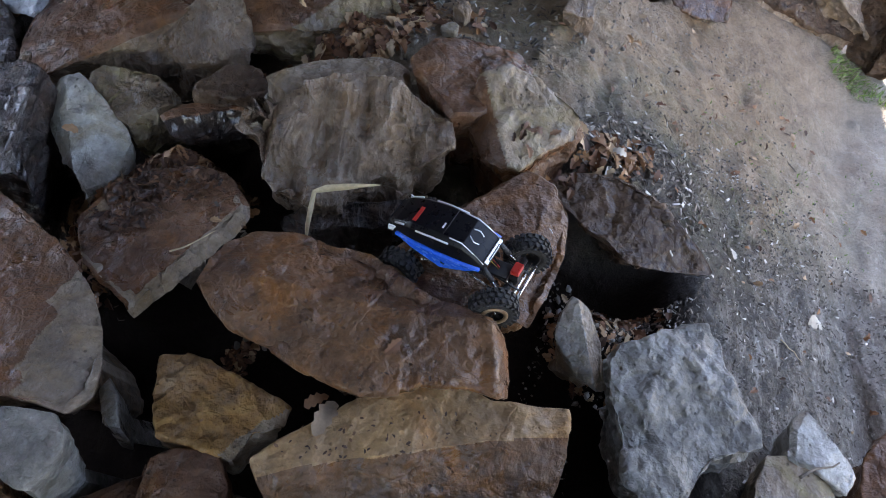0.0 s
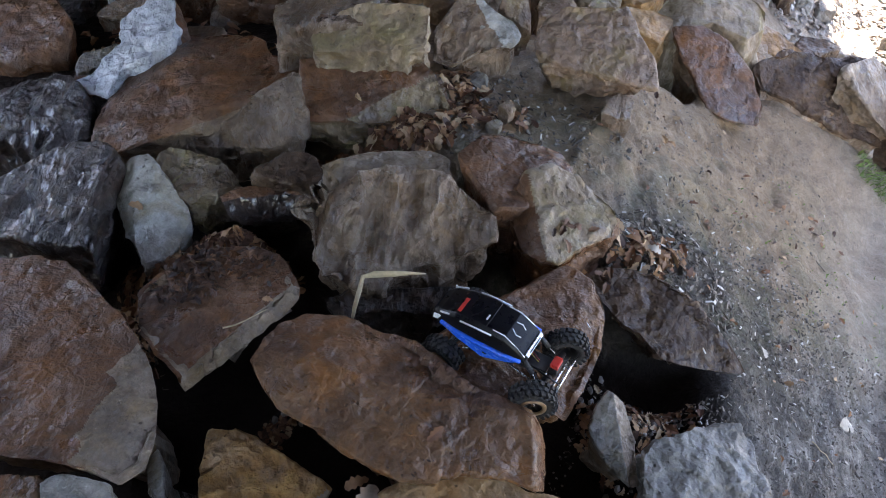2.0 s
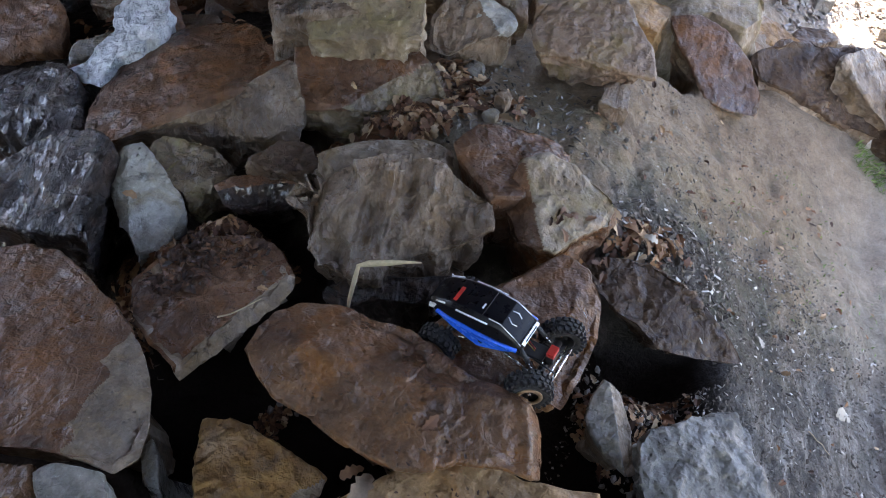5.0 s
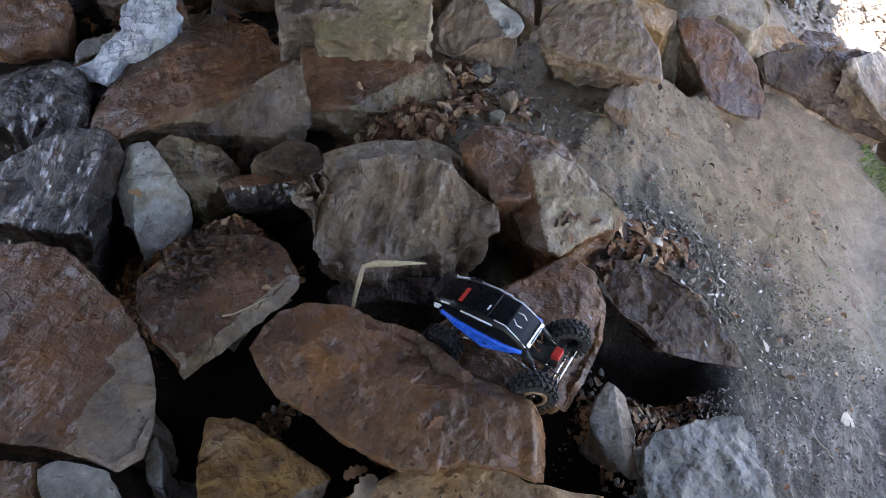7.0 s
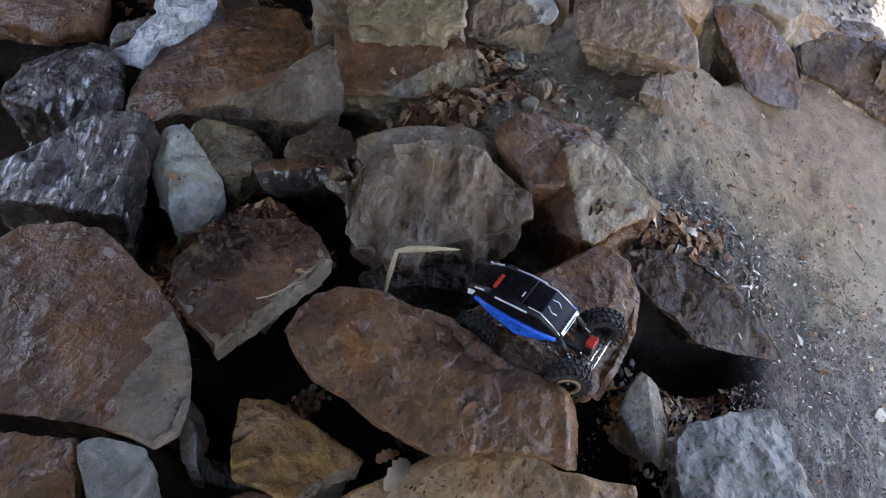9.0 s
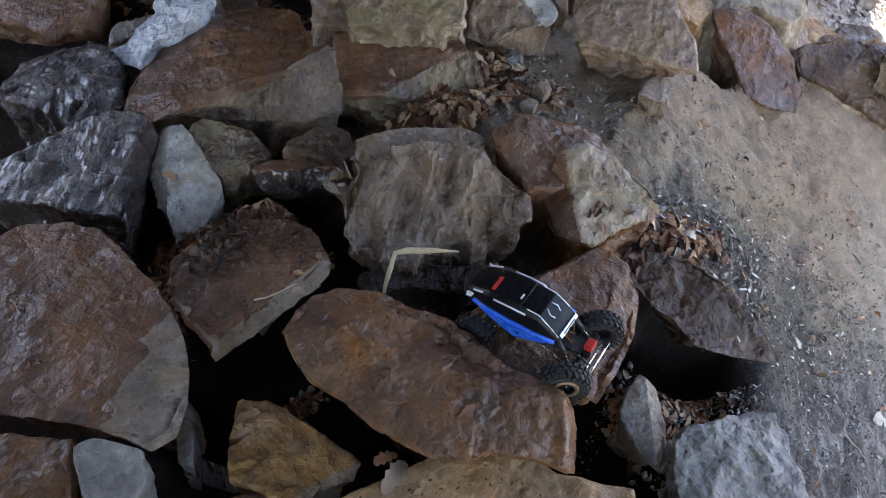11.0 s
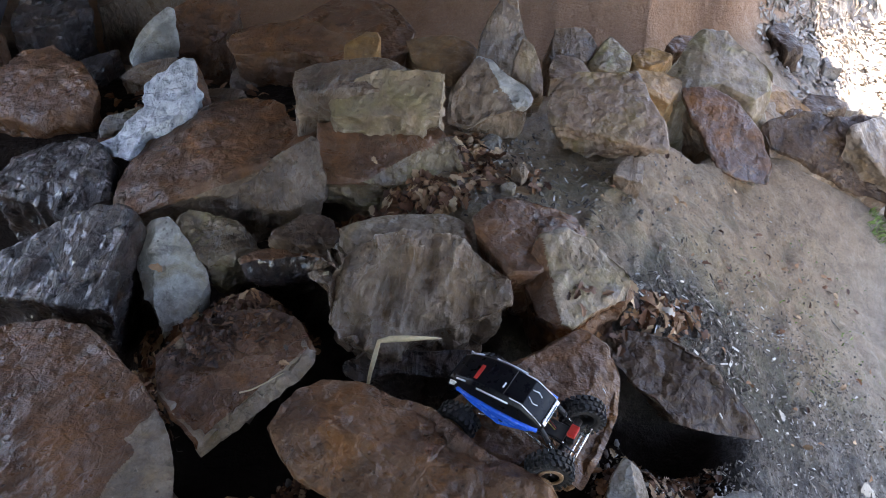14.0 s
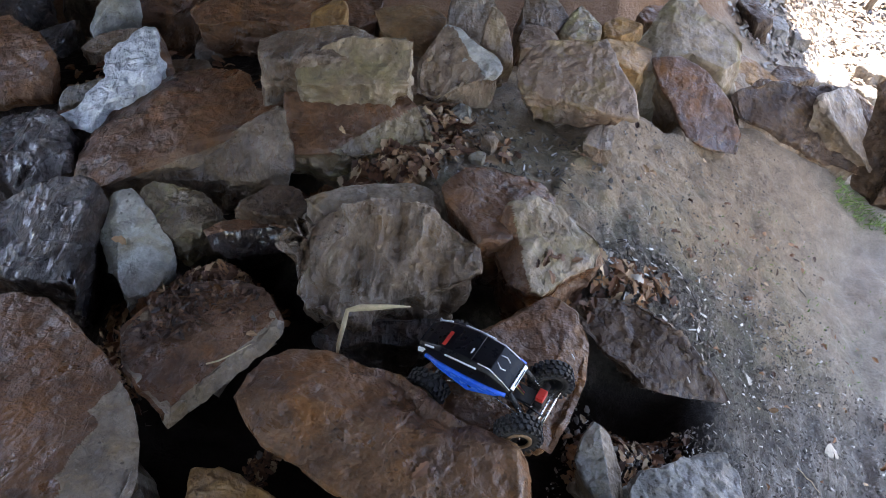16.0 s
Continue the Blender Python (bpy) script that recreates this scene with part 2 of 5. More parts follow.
    lead.operation = "SUBTRACT"
    east = add(t, "ShaderNodeMath")
    east.operation = "MAXIMUM"
    t.links.new(sep.outputs[0], east.inputs[0])
    east.inputs[1].default_value = 0.75
    t.links.new(sep.outputs[1], lead.inputs[0])
    t.links.new(east.outputs[0], lead.inputs[1])
    t.links.new(lead.outputs[0], far.inputs[0])
    col = mixed(t, far.outputs[0], col, mixed(t, mid, (0.5, 0.26, 0.13), (0.33, 0.16, 0.075)))
    moss = noise_out(t, at, 3.2, 6, 0.65, 0.5)
    col = mixed(t, ramp(t, moss, [(0.6, 0.0), (0.72, 0.45)]), col, (0.13, 0.135, 0.055))
    # shade between the boulders, painted: earth goes near-black humus in set zones
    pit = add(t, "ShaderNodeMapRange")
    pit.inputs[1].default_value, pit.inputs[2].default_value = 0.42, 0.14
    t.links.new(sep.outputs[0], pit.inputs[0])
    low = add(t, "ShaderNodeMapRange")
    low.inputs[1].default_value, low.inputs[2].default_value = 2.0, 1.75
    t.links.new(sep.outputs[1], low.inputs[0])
    gap_shade = add(t, "ShaderNodeMath")
    gap_shade.operation = "MULTIPLY"
    t.links.new(pit.outputs[0], gap_shade.inputs[0])
    t.links.new(low.outputs[0], gap_shade.inputs[1])
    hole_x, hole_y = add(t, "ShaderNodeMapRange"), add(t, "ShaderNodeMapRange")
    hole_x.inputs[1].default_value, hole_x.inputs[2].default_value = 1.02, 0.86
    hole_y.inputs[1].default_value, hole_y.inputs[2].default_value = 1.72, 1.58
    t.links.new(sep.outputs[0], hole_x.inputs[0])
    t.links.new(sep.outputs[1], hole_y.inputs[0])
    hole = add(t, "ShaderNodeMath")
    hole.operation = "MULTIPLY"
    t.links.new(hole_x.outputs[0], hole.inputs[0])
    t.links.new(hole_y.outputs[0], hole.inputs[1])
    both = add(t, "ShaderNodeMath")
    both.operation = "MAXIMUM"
    t.links.new(gap_shade.outputs[0], both.inputs[0])
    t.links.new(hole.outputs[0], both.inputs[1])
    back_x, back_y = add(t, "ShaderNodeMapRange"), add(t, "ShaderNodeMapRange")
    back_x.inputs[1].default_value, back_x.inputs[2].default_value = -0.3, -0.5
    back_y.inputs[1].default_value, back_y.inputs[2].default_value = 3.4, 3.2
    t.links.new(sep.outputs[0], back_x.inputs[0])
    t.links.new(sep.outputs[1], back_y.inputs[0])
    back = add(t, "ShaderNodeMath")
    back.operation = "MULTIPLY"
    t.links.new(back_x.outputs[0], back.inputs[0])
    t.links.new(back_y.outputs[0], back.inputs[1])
    gap_shade = add(t, "ShaderNodeMath")
    gap_shade.operation = "MAXIMUM"
    t.links.new(both.outputs[0], gap_shade.inputs[0])
    t.links.new(back.outputs[0], gap_shade.inputs[1])
    col = mixed(t, gap_shade.outputs[0], col, mixed(t, mid, (0.03, 0.02, 0.015), (0.014, 0.01, 0.008)))
    # pale outer earth, begun further in: daylight from the right put into the colour
    outer = add(t, "ShaderNodeMapRange")
    outer.inputs[1].default_value, outer.inputs[2].default_value = 1.3, 2.2
    t.links.new(sep.outputs[0], outer.inputs[0])
    col = mixed(t, outer.outputs[0], col, mixed(t, mid, (0.5, 0.44, 0.37), (0.32, 0.27, 0.22)))
    col = mixed(t, 0.6, col, ramp(t, fine, [(0.3, 0.4), (0.7, 1.0)]), "MULTIPLY")
    t.links.new(col, b.inputs["Base Color"])
    t.links.new(ramp(t, mid, [(0.35, 0.3), (0.65, 0.7)]), b.inputs["Roughness"])
    # gloss also cut where the gap shade is painted
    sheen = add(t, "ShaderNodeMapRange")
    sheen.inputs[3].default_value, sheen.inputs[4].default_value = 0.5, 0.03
    t.links.new(gap_shade.outputs[0], sheen.inputs[0])
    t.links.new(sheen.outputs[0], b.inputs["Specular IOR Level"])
    h = add(t, "ShaderNodeMath")
    h.operation = "MULTIPLY_ADD"
    t.links.new(fine, h.inputs[0])
    h.inputs[1].default_value = 0.5
    t.links.new(mid, h.inputs[2])
    bp = add(t, "ShaderNodeBump", Strength=1.0, Distance=0.032)
    h3 = add(t, "ShaderNodeMath")
    h3.operation = "MULTIPLY_ADD"
    t.links.new(crumb, h3.inputs[0])
    h3.inputs[1].default_value = 1.3
    t.links.new(h.outputs[0], h3.inputs[2])
    t.links.new(h3.outputs[0], bp.inputs["Height"])
    t.links.new(bp.outputs[0], b.inputs["Normal"])
    return m


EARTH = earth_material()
# kept dark so the unseen deck and walls bounce little light
CONCRETE = plain("low_bounce_concrete", (0.07, 0.066, 0.062), 0.9, vary=0.3, scale=6)
LEAF = litter_material("dead_leaf", [(0.0, (0.05, 0.024, 0.014)), (0.4, (0.15, 0.065, 0.032)), (0.7, (0.29, 0.15, 0.07)), (1.0, (0.48, 0.34, 0.21))], 0.6)
DARK_LEAF = litter_material("rotten_leaf", [(0.0, (0.025, 0.013, 0.009)), (0.7, (0.075, 0.035, 0.02)), (1.0, (0.2, 0.1, 0.05))], 0.55)
CHIP = litter_material("wood_chip", [(0.0, (0.04, 0.032, 0.027)), (0.5, (0.1, 0.082, 0.065)), (0.8, (0.26, 0.22, 0.18)), (1.0, (0.72, 0.68, 0.62))], 0.7)
PEBBLE = litter_material("pebble_stone", [(0.0, (0.08, 0.075, 0.07)), (0.6, (0.2, 0.17, 0.14)), (1.0, (0.4, 0.38, 0.35))], 0.75)
STRAW = litter_material("dry_straw", [(0.0, (0.5, 0.38, 0.22)), (1.0, (0.62, 0.5, 0.32))], 0.55)
GRASS = litter_material("green_blade", [(0.0, (0.08, 0.13, 0.03)), (1.0, (0.2, 0.28, 0.07))], 0.5)
PALE_LEAF = litter_material("bleached_leaf", [(0.0, (0.34, 0.29, 0.23)), (1.0, (0.46, 0.41, 0.34))], 0.6)
GREY_LEAF = litter_material("weathered_leaf", [(0.0, (0.24, 0.17, 0.12)), (1.0, (0.3, 0.22, 0.16))], 0.8)
LITTER_PALE = litter_material("forest_leaf", [(0.0, (0.16, 0.125, 0.1)), (0.5, (0.25, 0.215, 0.18)), (1.0, (0.4, 0.37, 0.34))], 0.7)
BARK = plain("twig_bark", (0.16, 0.13, 0.1), 0.9, vary=0.4)

# ---- shapes ----
rng = np.random.default_rng(7)
TABLE = rng.random(4096)


def vnoise(p, seed=0):
    """Smooth value noise, -1 to 1, at the rows of p."""
    i = np.floor(p).astype(np.int64)
    f = p - i
    f = f * f * (3 - 2 * f)
    out = np.zeros(len(p))
    for dx in (0, 1):
        for dy in (0, 1):
            for dz in (0, 1):
                h = ((i[:, 0] + dx) * 73856093) ^ ((i[:, 1] + dy) * 19349663) ^ ((i[:, 2] + dz) * 83492791) ^ (seed * 2654435)
                h = (h ^ (h >> 13)) * 1274126177
                w = (f[:, 0] if dx else 1 - f[:, 0]) * (f[:, 1] if dy else 1 - f[:, 1]) * (f[:, 2] if dz else 1 - f[:, 2])
                out += w * TABLE[((h ^ (h >> 16)) & 4095)]
    return out * 2 - 1


def fbm(p, octaves=4, seed=0, gain=0.5):
    out, amp = np.zeros(len(p)), 1.0
    for k in range(octaves):
        out += amp * vnoise(p * 2.03 ** k, seed + k * 17)
        amp *= gain
    return out


def quick_mesh(name, verts, faces, material, smooth=True):
    """A mesh from an array of corners and an array of faces of one size."""
    me = bpy.data.meshes.new(name)
    n, k = faces.shape
    me.vertices.add(len(verts))
    me.vertices.foreach_set("co", np.asarray(verts, np.float32).ravel())
    me.loops.add(n * k)
    me.loops.foreach_set("vertex_index", faces.astype(np.int32).ravel())
    me.polygons.add(n)
    me.polygons.foreach_set("loop_start", np.arange(0, n * k, k, dtype=np.int32))
    me.polygons.foreach_set("use_smooth", np.full(n, smooth))
    me.update(calc_edges=True)
    me.materials.append(material)
    return me


def smoothstep(a, b, x):
    t = np.clip((x - a) / (b - a), 0, 1)
    return t * t * (3 - 2 * t)


def ground_height(x, y):
    """The earth: a bank that falls to the right, a trough under the boulders, a clay bank behind."""
    x, y = np.asarray(x, float), np.asarray(y, float)
    slope = 0.17 - 0.5 * (x - 0.65) + 0.19 * (y - 2.2)
    slope = np.maximum(slope, -1.2 + 0.02 * y)
    slope = np.where(x > 1.6, np.maximum(slope, -0.32 + 0.06 * (y - 3.0)), slope)
    trough = np.clip(-0.5 + 0.6 * (y - 1.1), -0.62, 0.2) + 0.1 * np.clip(x + 0.4, -2, 0)
    # unseen ground in front raised to keep low light out of the gaps
    trough = trough + 0.62 * smoothstep(0.74, 0.5, y)
    w = smoothstep(0.2, 0.62, x - 0.5 * smoothstep(1.9, 1.5, y) * 0.9 + 0.75 * smoothstep(1.7, 2.15, y))
    z = trough * (1 - w) + np.minimum(slope, 0.27) * w
    bank = np.clip((y - 3.4 - 1.1 * np.clip(x - 0.75, 0, 9) + 0.25 * np.clip(-x - 0.5, 0, 9) * 0) * 0.8, 0, 2.4)
    # unseen rise at far left, added to cut low light
    light_stop = np.clip((-2.7 - x) * 0.4, 0, 0.5)
    z = z - 0.3 * smoothstep(2.85, 3.1, y) * smoothstep(1.35, 1.0, x) * smoothstep(-2.6, -1.5, x)
    pit = np.exp(-((x - 0.76) / 0.12) ** 2 - ((y - 1.55) / 0.09) ** 2)
    heap = 0.22 * np.exp(-((x + 0.57) / 0.14) ** 2 - ((y - 1.62) / 0.09) ** 2) + 0.3 * np.exp(-((x + 0.78) / 0.24) ** 2 - ((y - 1.52) / 0.16) ** 2) + 0.3 * np.exp(-((x + 0.1) / 0.2) ** 2 - ((y - 0.97) / 0.06) ** 2) + 0.2 * np.exp(-((x - 0.64) / 0.12) ** 2 - ((y - 1.33) / 0.12) ** 2)
    heap = heap + 0.13 * np.exp(-((x - 1.75) / 0.5) ** 2 - ((y - 2.98) / 0.3) ** 2)
    hollow = np.exp(-((x - 0.8) / 0.12) ** 4 - ((y - 2.96) / 0.18) ** 4)
    return z + bank + light_stop + heap - 0.16 * pit - 0.45 * hollow


def stone(label, at, slope, outline, depth, taper, kind, seed, name="boulder", fine=150, chips=5, rough=1.0, cuts=(), furrow=0.0, facets=2, flank="", hackle=0.015, foot=0.66, group="boulders of the rock pile"):
    """A broken block. outline: corners of its top face, centimetres from its middle, in order; slope: how the face rises to +x and +y."""
    rs = np.random.default_rng(seed)
    fine = int(fine * 1.35) if fine > 95 else fine
    poly = np.array(outline, float) / 100 * 1.015
    size = np.ptp(poly, axis=0).max()
    mid = poly.mean(axis=0)
    th = np.linspace(0, 2 * np.pi, fine, endpoint=False)
    d = np.stack([np.cos(th), np.sin(th)], 1)
    a, b = poly - mid, np.roll(poly, -1, axis=0) - mid
    e = b - a
    den = d[:, None, 0] * e[None, :, 1] - d[:, None, 1] * e[None, :, 0]
    den = np.where(np.abs(den) < 1e-9, 1e-9, den)
    r = (a[None, :, 0] * e[None, :, 1] - a[None, :, 1] * e[None, :, 0]) / den
    s = (a[None, :, 0] * d[:, None, 1] - a[None, :, 1] * d[:, None, 0]) / den
    r = np.where((s >= -1e-6) & (s <= 1 + 1e-6) & (r > 0), r, 0).max(axis=1)
    r = r * (1 + 0.02 * fbm(np.stack([d[:, 0] * 4, d[:, 1] * 4, np.full(fine, seed * 1.7)], 1), 4, seed))
    bev = min(0.006, 0.06 * depth) + 0.003
    m = max(18, fine // 4)
    prof = [(k, 0.0) for k in np.linspace(0.02, 1, m) ** 0.7 * (1 - bev / (0.5 * size))]
    edge = prof[-1][0]
    for q in np.linspace(0.15, 1, 6):
        prof.append((edge + (1 - edge) * math.sin(q * math.pi / 2), bev * (1 - math.cos(q * math.pi / 2)) / depth))
    h0 = prof[-1][1]
    for q in np.linspace(0, 1, max(10, m // 2))[1:]:
        prof.append((1 + (taper - 1) * q ** 0.65 + 0.02 * math.sin(q * math.pi), h0 + (1 - h0) * q))
    for q in (foot + 0.06, foot, foot - 0.02, 0.4 * foot, 0.2 * foot, 0.02):
        prof.append((taper * q, 1.0))
    prof = np.array(prof)
    k, h = prof[:, 0], prof[:, 1]
    xy = mid + (k[:, None] * r[None, :])[..., None] * d[None]
    top = xy[..., 0] * slope[0] + xy[..., 1] * slope[1]
    low = np.minimum(top.min(), 0) * 0.55 - depth
    z = top * (1 - h[:, None]) + (low * h)[:, None]
    # an unseen foot down to the earth, leaned back; blocks light in the gaps
    foot_z = min(low, float(ground_height(at[0], at[1])) - at[2] - 0.03)
    z[-4:] = foot_z
    xy[-4:, :, 1] += 0.6 * min(low - foot_z, 0.3)
    p = np.concatenate([xy, z[..., None]], 2)
    rows = len(prof)
    flat = p.reshape(-1, 3)
    up = np.array([-slope[0], -slope[1], 1.0])
    up /= np.linalg.norm(up)
    for c in range(chips):
        az = rs.uniform(0, 2 * np.pi)
        nrm = np.array([math.cos(az), math.sin(az), 0]) * rs.uniform(0.5, 1.2) + up * rs.uniform(0.25, 0.9)
        nrm /= np.linalg.norm(nrm)
        if cuts and nrm @ np.array(cuts[0][:3]) > 0.55:
            continue
        reach = flat @ nrm
        cut = reach.max() - rs.uniform(0.01, 0.036) * size ** 0.7
        flat = flat - np.maximum(reach - cut, 0)[:, None] * nrm
    for c in range(0 if cuts else facets):
        az, dip = rs.uniform(0, 2 * np.pi), math.tan(radians(rs.uniform(6, 11)))
        u = flat[:, 0] * math.cos(az) + flat[:, 1] * math.sin(az)
        crease = u + 0.04 * size * vnoise(flat * 9 / size, seed + c)
        top_part = np.repeat(1 - np.minimum(h / 0.3, 1), fine)
        flat[:, 2] -= np.maximum(crease - rs.uniform(0.08, 0.3) * size, 0) * dip * top_part
    before = flat[:, 2].copy()
    broken = np.zeros(len(flat), bool)
    for nx, ny, nz, far in cuts:
        plane = np.maximum((far / 100 - flat[:, 0] * nx - flat[:, 1] * ny) / nz, low + 0.02)
        broken |= plane < before + 0.004 * vnoise(flat * 30, seed)
        flat[:, 2] = np.minimum(flat[:, 2], plane)
    fresh = broken | np.repeat(h > h0 * 1.01, fine)
    p = flat.reshape(rows, fine, 3)
    du = np.roll(p, -1, 1) - np.roll(p, 1, 1)
    dv = np.gradient(p, axis=0)
    nrm = np.cross(du, dv)
    nrm /= np.linalg.norm(nrm, axis=2, keepdims=True) + 1e-9
    if (nrm[2, :, 2].mean()) < 0:
        nrm = -nrm
    q = flat + seed * 3.1
    side = np.repeat(smoothstep(0.0, 0.25, h), fine)
    lump = fbm(q * 3.5, 2, seed) * 0.010 + fbm(q * 9, 3, seed + 50) * 0.0045
    ridge = (0.35 - np.abs(fbm(q * np.array([10, 10, 18.0]), 4, seed + 5))) * 0.013 * (0.1 + 0.9 * side)
    ledge = fbm(q * 4.2 + fbm(q * 15, 2, seed + 2)[:, None] * 0.2, 2, seed + 9) * 2.2
    step = (np.floor(ledge) + smoothstep(0.86, 1.0, ledge - np.floor(ledge))) * 0.0048 * (0.04 + 1.2 * side)
    grit = fbm(q * 45, 3, seed + 3) * 0.0022
    # broken faces: small planes at odd angles, with little cliffs between them
    seeds = flat[rs.integers(0, len(flat), 46 if hackle > 0.03 else 26)]
    lean = rs.normal(0, 1, seeds.shape)
    bent = flat + 0.012 * np.stack([fbm(q * 12, 3, seed + 40 + c) for c in range(3)], 1)
    gap = np.sqrt(((bent[:, None] - seeds[None]) ** 2 * np.array([1.0, 1.0, 0.6])).sum(2))
    near = np.exp(-(gap - gap.min(axis=1, keepdims=True)) / 0.002)
    tilt = ((flat[:, None] - seeds[None]) * lean[None]).sum(2)
    plane = (near * np.clip(tilt, -0.08, 0.08)).sum(1) / near.sum(1)
    step = step + plane * (hackle + 0.04 * side)
    if furrow:
        grit = grit + furrow * (0.4 - np.abs(fbm(q * np.array([9, 2.5, 2.5]), 4, seed + 31)))
    amount = (lump + ridge + step + grit) * rough * min(1.0, size / 0.25)
    flat = flat + nrm.reshape(-1, 3) * amount[:, None]
    i = np.arange(rows - 1)[:, None] * fine + np.arange(fine)[None]
    j = np.arange(rows - 1)[:, None] * fine + (np.arange(fine) + 1) % fine
    faces = np.stack([i, i + fine, j + fine, j], 2).reshape(-1, 4)
    flat = np.concatenate([flat, flat[:fine].mean(0, keepdims=True), flat[-fine:].mean(0, keepdims=True)])
    n0 = len(flat) - 2
    idx = np.arange(fine)
    caps = np.concatenate([np.stack([idx, (idx + 1) % fine, np.full(fine, n0), np.full(fine, n0)], 1)[:, :3],
                           np.stack([(idx + 1) % fine + n0 - fine, idx + n0 - fine, np.full(fine, n0 + 1)], 1)])
    me = bpy.data.meshes.new(name)
    me.from_pydata(flat.tolist(), [], faces.tolist() + caps.tolist())
    me.polygons.foreach_set("use_smooth", np.full(len(me.polygons), True))
    me.materials.append(STONE[kind])
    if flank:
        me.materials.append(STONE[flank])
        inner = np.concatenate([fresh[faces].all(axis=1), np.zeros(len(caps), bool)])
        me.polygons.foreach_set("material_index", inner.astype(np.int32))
    me.set_sharp_from_angle(angle=radians(42))
    ob = new(name, me)
    ob.location = at
    return tagged(ob, label, "rock", group)


# ---- ground, deck and distance ----
def build_ground():
    n = 600
    u = np.linspace(-1, 1, n)
    gx = 0.7 + np.sinh(u * 7.2) / math.sinh(7.2) * 150 + u * 1.6
    gy = 2.0 + np.sinh(u * 7.2) / math.sinh(7.2) * 150 + u * 1.6
    x, y = np.meshgrid(gx, gy)
    p = np.stack([x.ravel(), y.ravel(), np.zeros(x.size)], 1)
    z = ground_height(p[:, 0], p[:, 1])
    near = np.exp(-((p[:, 0] - 0.7) ** 2 + (p[:, 1] - 2) ** 2) / 18)
    z = z + near * (0.02 * fbm(p * 2.6, 3, 4) + 0.011 * fbm(p * 14, 4, 5) + 0.005 * fbm(p * 38, 2, 12) + 0.012 * np.abs(fbm(p * 21, 3, 6)) * np.clip(vnoise(p * 5, 9) + 0.25, 0, 1))
    far = np.hypot(p[:, 0], p[:, 1])
    z = np.where(far > 12, np.minimum(z, 2.2) + 0.3 * fbm(p * 0.15, 3, 8), z)
    p[:, 2] = z
    i = (np.arange(n - 1)[:, None] * n + np.arange(n - 1)[None]).ravel()
    faces = np.stack([i, i + 1, i + n + 1, i + n], 1)
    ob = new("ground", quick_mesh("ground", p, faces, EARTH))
    return tagged(ob, "bare trodden earth with grey silt and buff clay", "ground", kind="structure")


ground = build_ground()


def box(name, x0, x1, y0, y1, z0, z1, material):
    bm = bmesh.new()
    bmesh.ops.create_cube(bm, size=1, matrix=Matrix.LocRotScale(((x0 + x1) / 2, (y0 + y1) / 2, (z0 + z1) / 2), None, (x1 - x0, y1 - y0, z1 - z0)))
    me = bpy.data.meshes.new(name)
    bm.to_mesh(me)
    bm.free()
    me.materials.append(material)
    return new(name, me)


# deck out of view; its edges decide where daylight reaches the rocks
deck = tagged(box("ceiling", -2.6, 1.3, -2.8, 6.0, 2.0, 2.4, CONCRETE), "unseen concrete bridge deck, its edges set to shade the rocks", "ceiling", kind="structure")

# walls out of view, added only to block light from the sides
tagged(box("wall_east", 1.3, 1.6, -2.8, 0.1, -1.4, 2.4, CONCRETE), "unseen plain concrete wall added to block side light", "wall", kind="structure")
tagged(box("wall_west_back", -2.9, -2.6, 2.5, 6.0, -1.4, 2.4, CONCRETE), "unseen plain concrete wall added to block side light", "wall", kind="structure")
tagged(box("wall_west", -2.9, -2.6, -2.8, 1.0, -1.4, 2.4, CONCRETE), "unseen plain concrete wall added to block side light", "wall", kind="structure")

# ---- the rock pile ----
stone("huge round-edged brown sandstone slab", (-0.891, 1.096, 0.153), (0, 0.05),
      [(-35, 14), (-30, 24), (-18, 28), (-9, 28), (1, 22), (14, 13), (23, 4), (30, -5), (34, -16), (35, -24), (31, -28), (24, -27), (14, -27), (3, -27), (-8, -28)],
      0.22, 0.65, "brown", 11, fine=230, cuts=[(0.156, -0.051, 0.986, 3.0)], rough=0.8, flank='break')
stone("light grey pitted stone chunk against a brown slab", (-0.646, 0.735, 0.118), (0, 0.15),
      [(-9, 5), (-7, 7), (2, 8), (6, 7), (8, 5), (9, 1), (8, -3), (5, -8), (0, -6), (-4, -1)],
      0.18, 0.8, "pitted", 12, name='rock', fine=60, hackle=0.034)
stone("rusty red rock in front of a slab", (-0.866, 0.678, 0.096), (0.05, 0.1),
      [(-21, 7), (-6, 11), (11, 12), (15, 6), (21, -1), (18, -7), (-8, -12)],
      0.2, 0.8, "rust", 13, fine=136, hackle=0.042)
stone("brown weathered sandstone slab with a pale broken rim", (-0.574, 1.342, 0.105), (0, 0.12),
      [(-21, -2), (-21, 3), (-17, 10), (-9, 18), (5, 23), (13, 22), (20, 14), (21, 10), (15, -1), (11, -7), (4, -18), (1, -23), (-2, -21), (-9, -16), (-18, -9)],
      0.07, 0.5, "brown", 14, foot=0.5, fine=155, flank="break", cuts=[(0.699, -0.492, 0.519, 8.529)], rough=1.2, hackle=0.05)
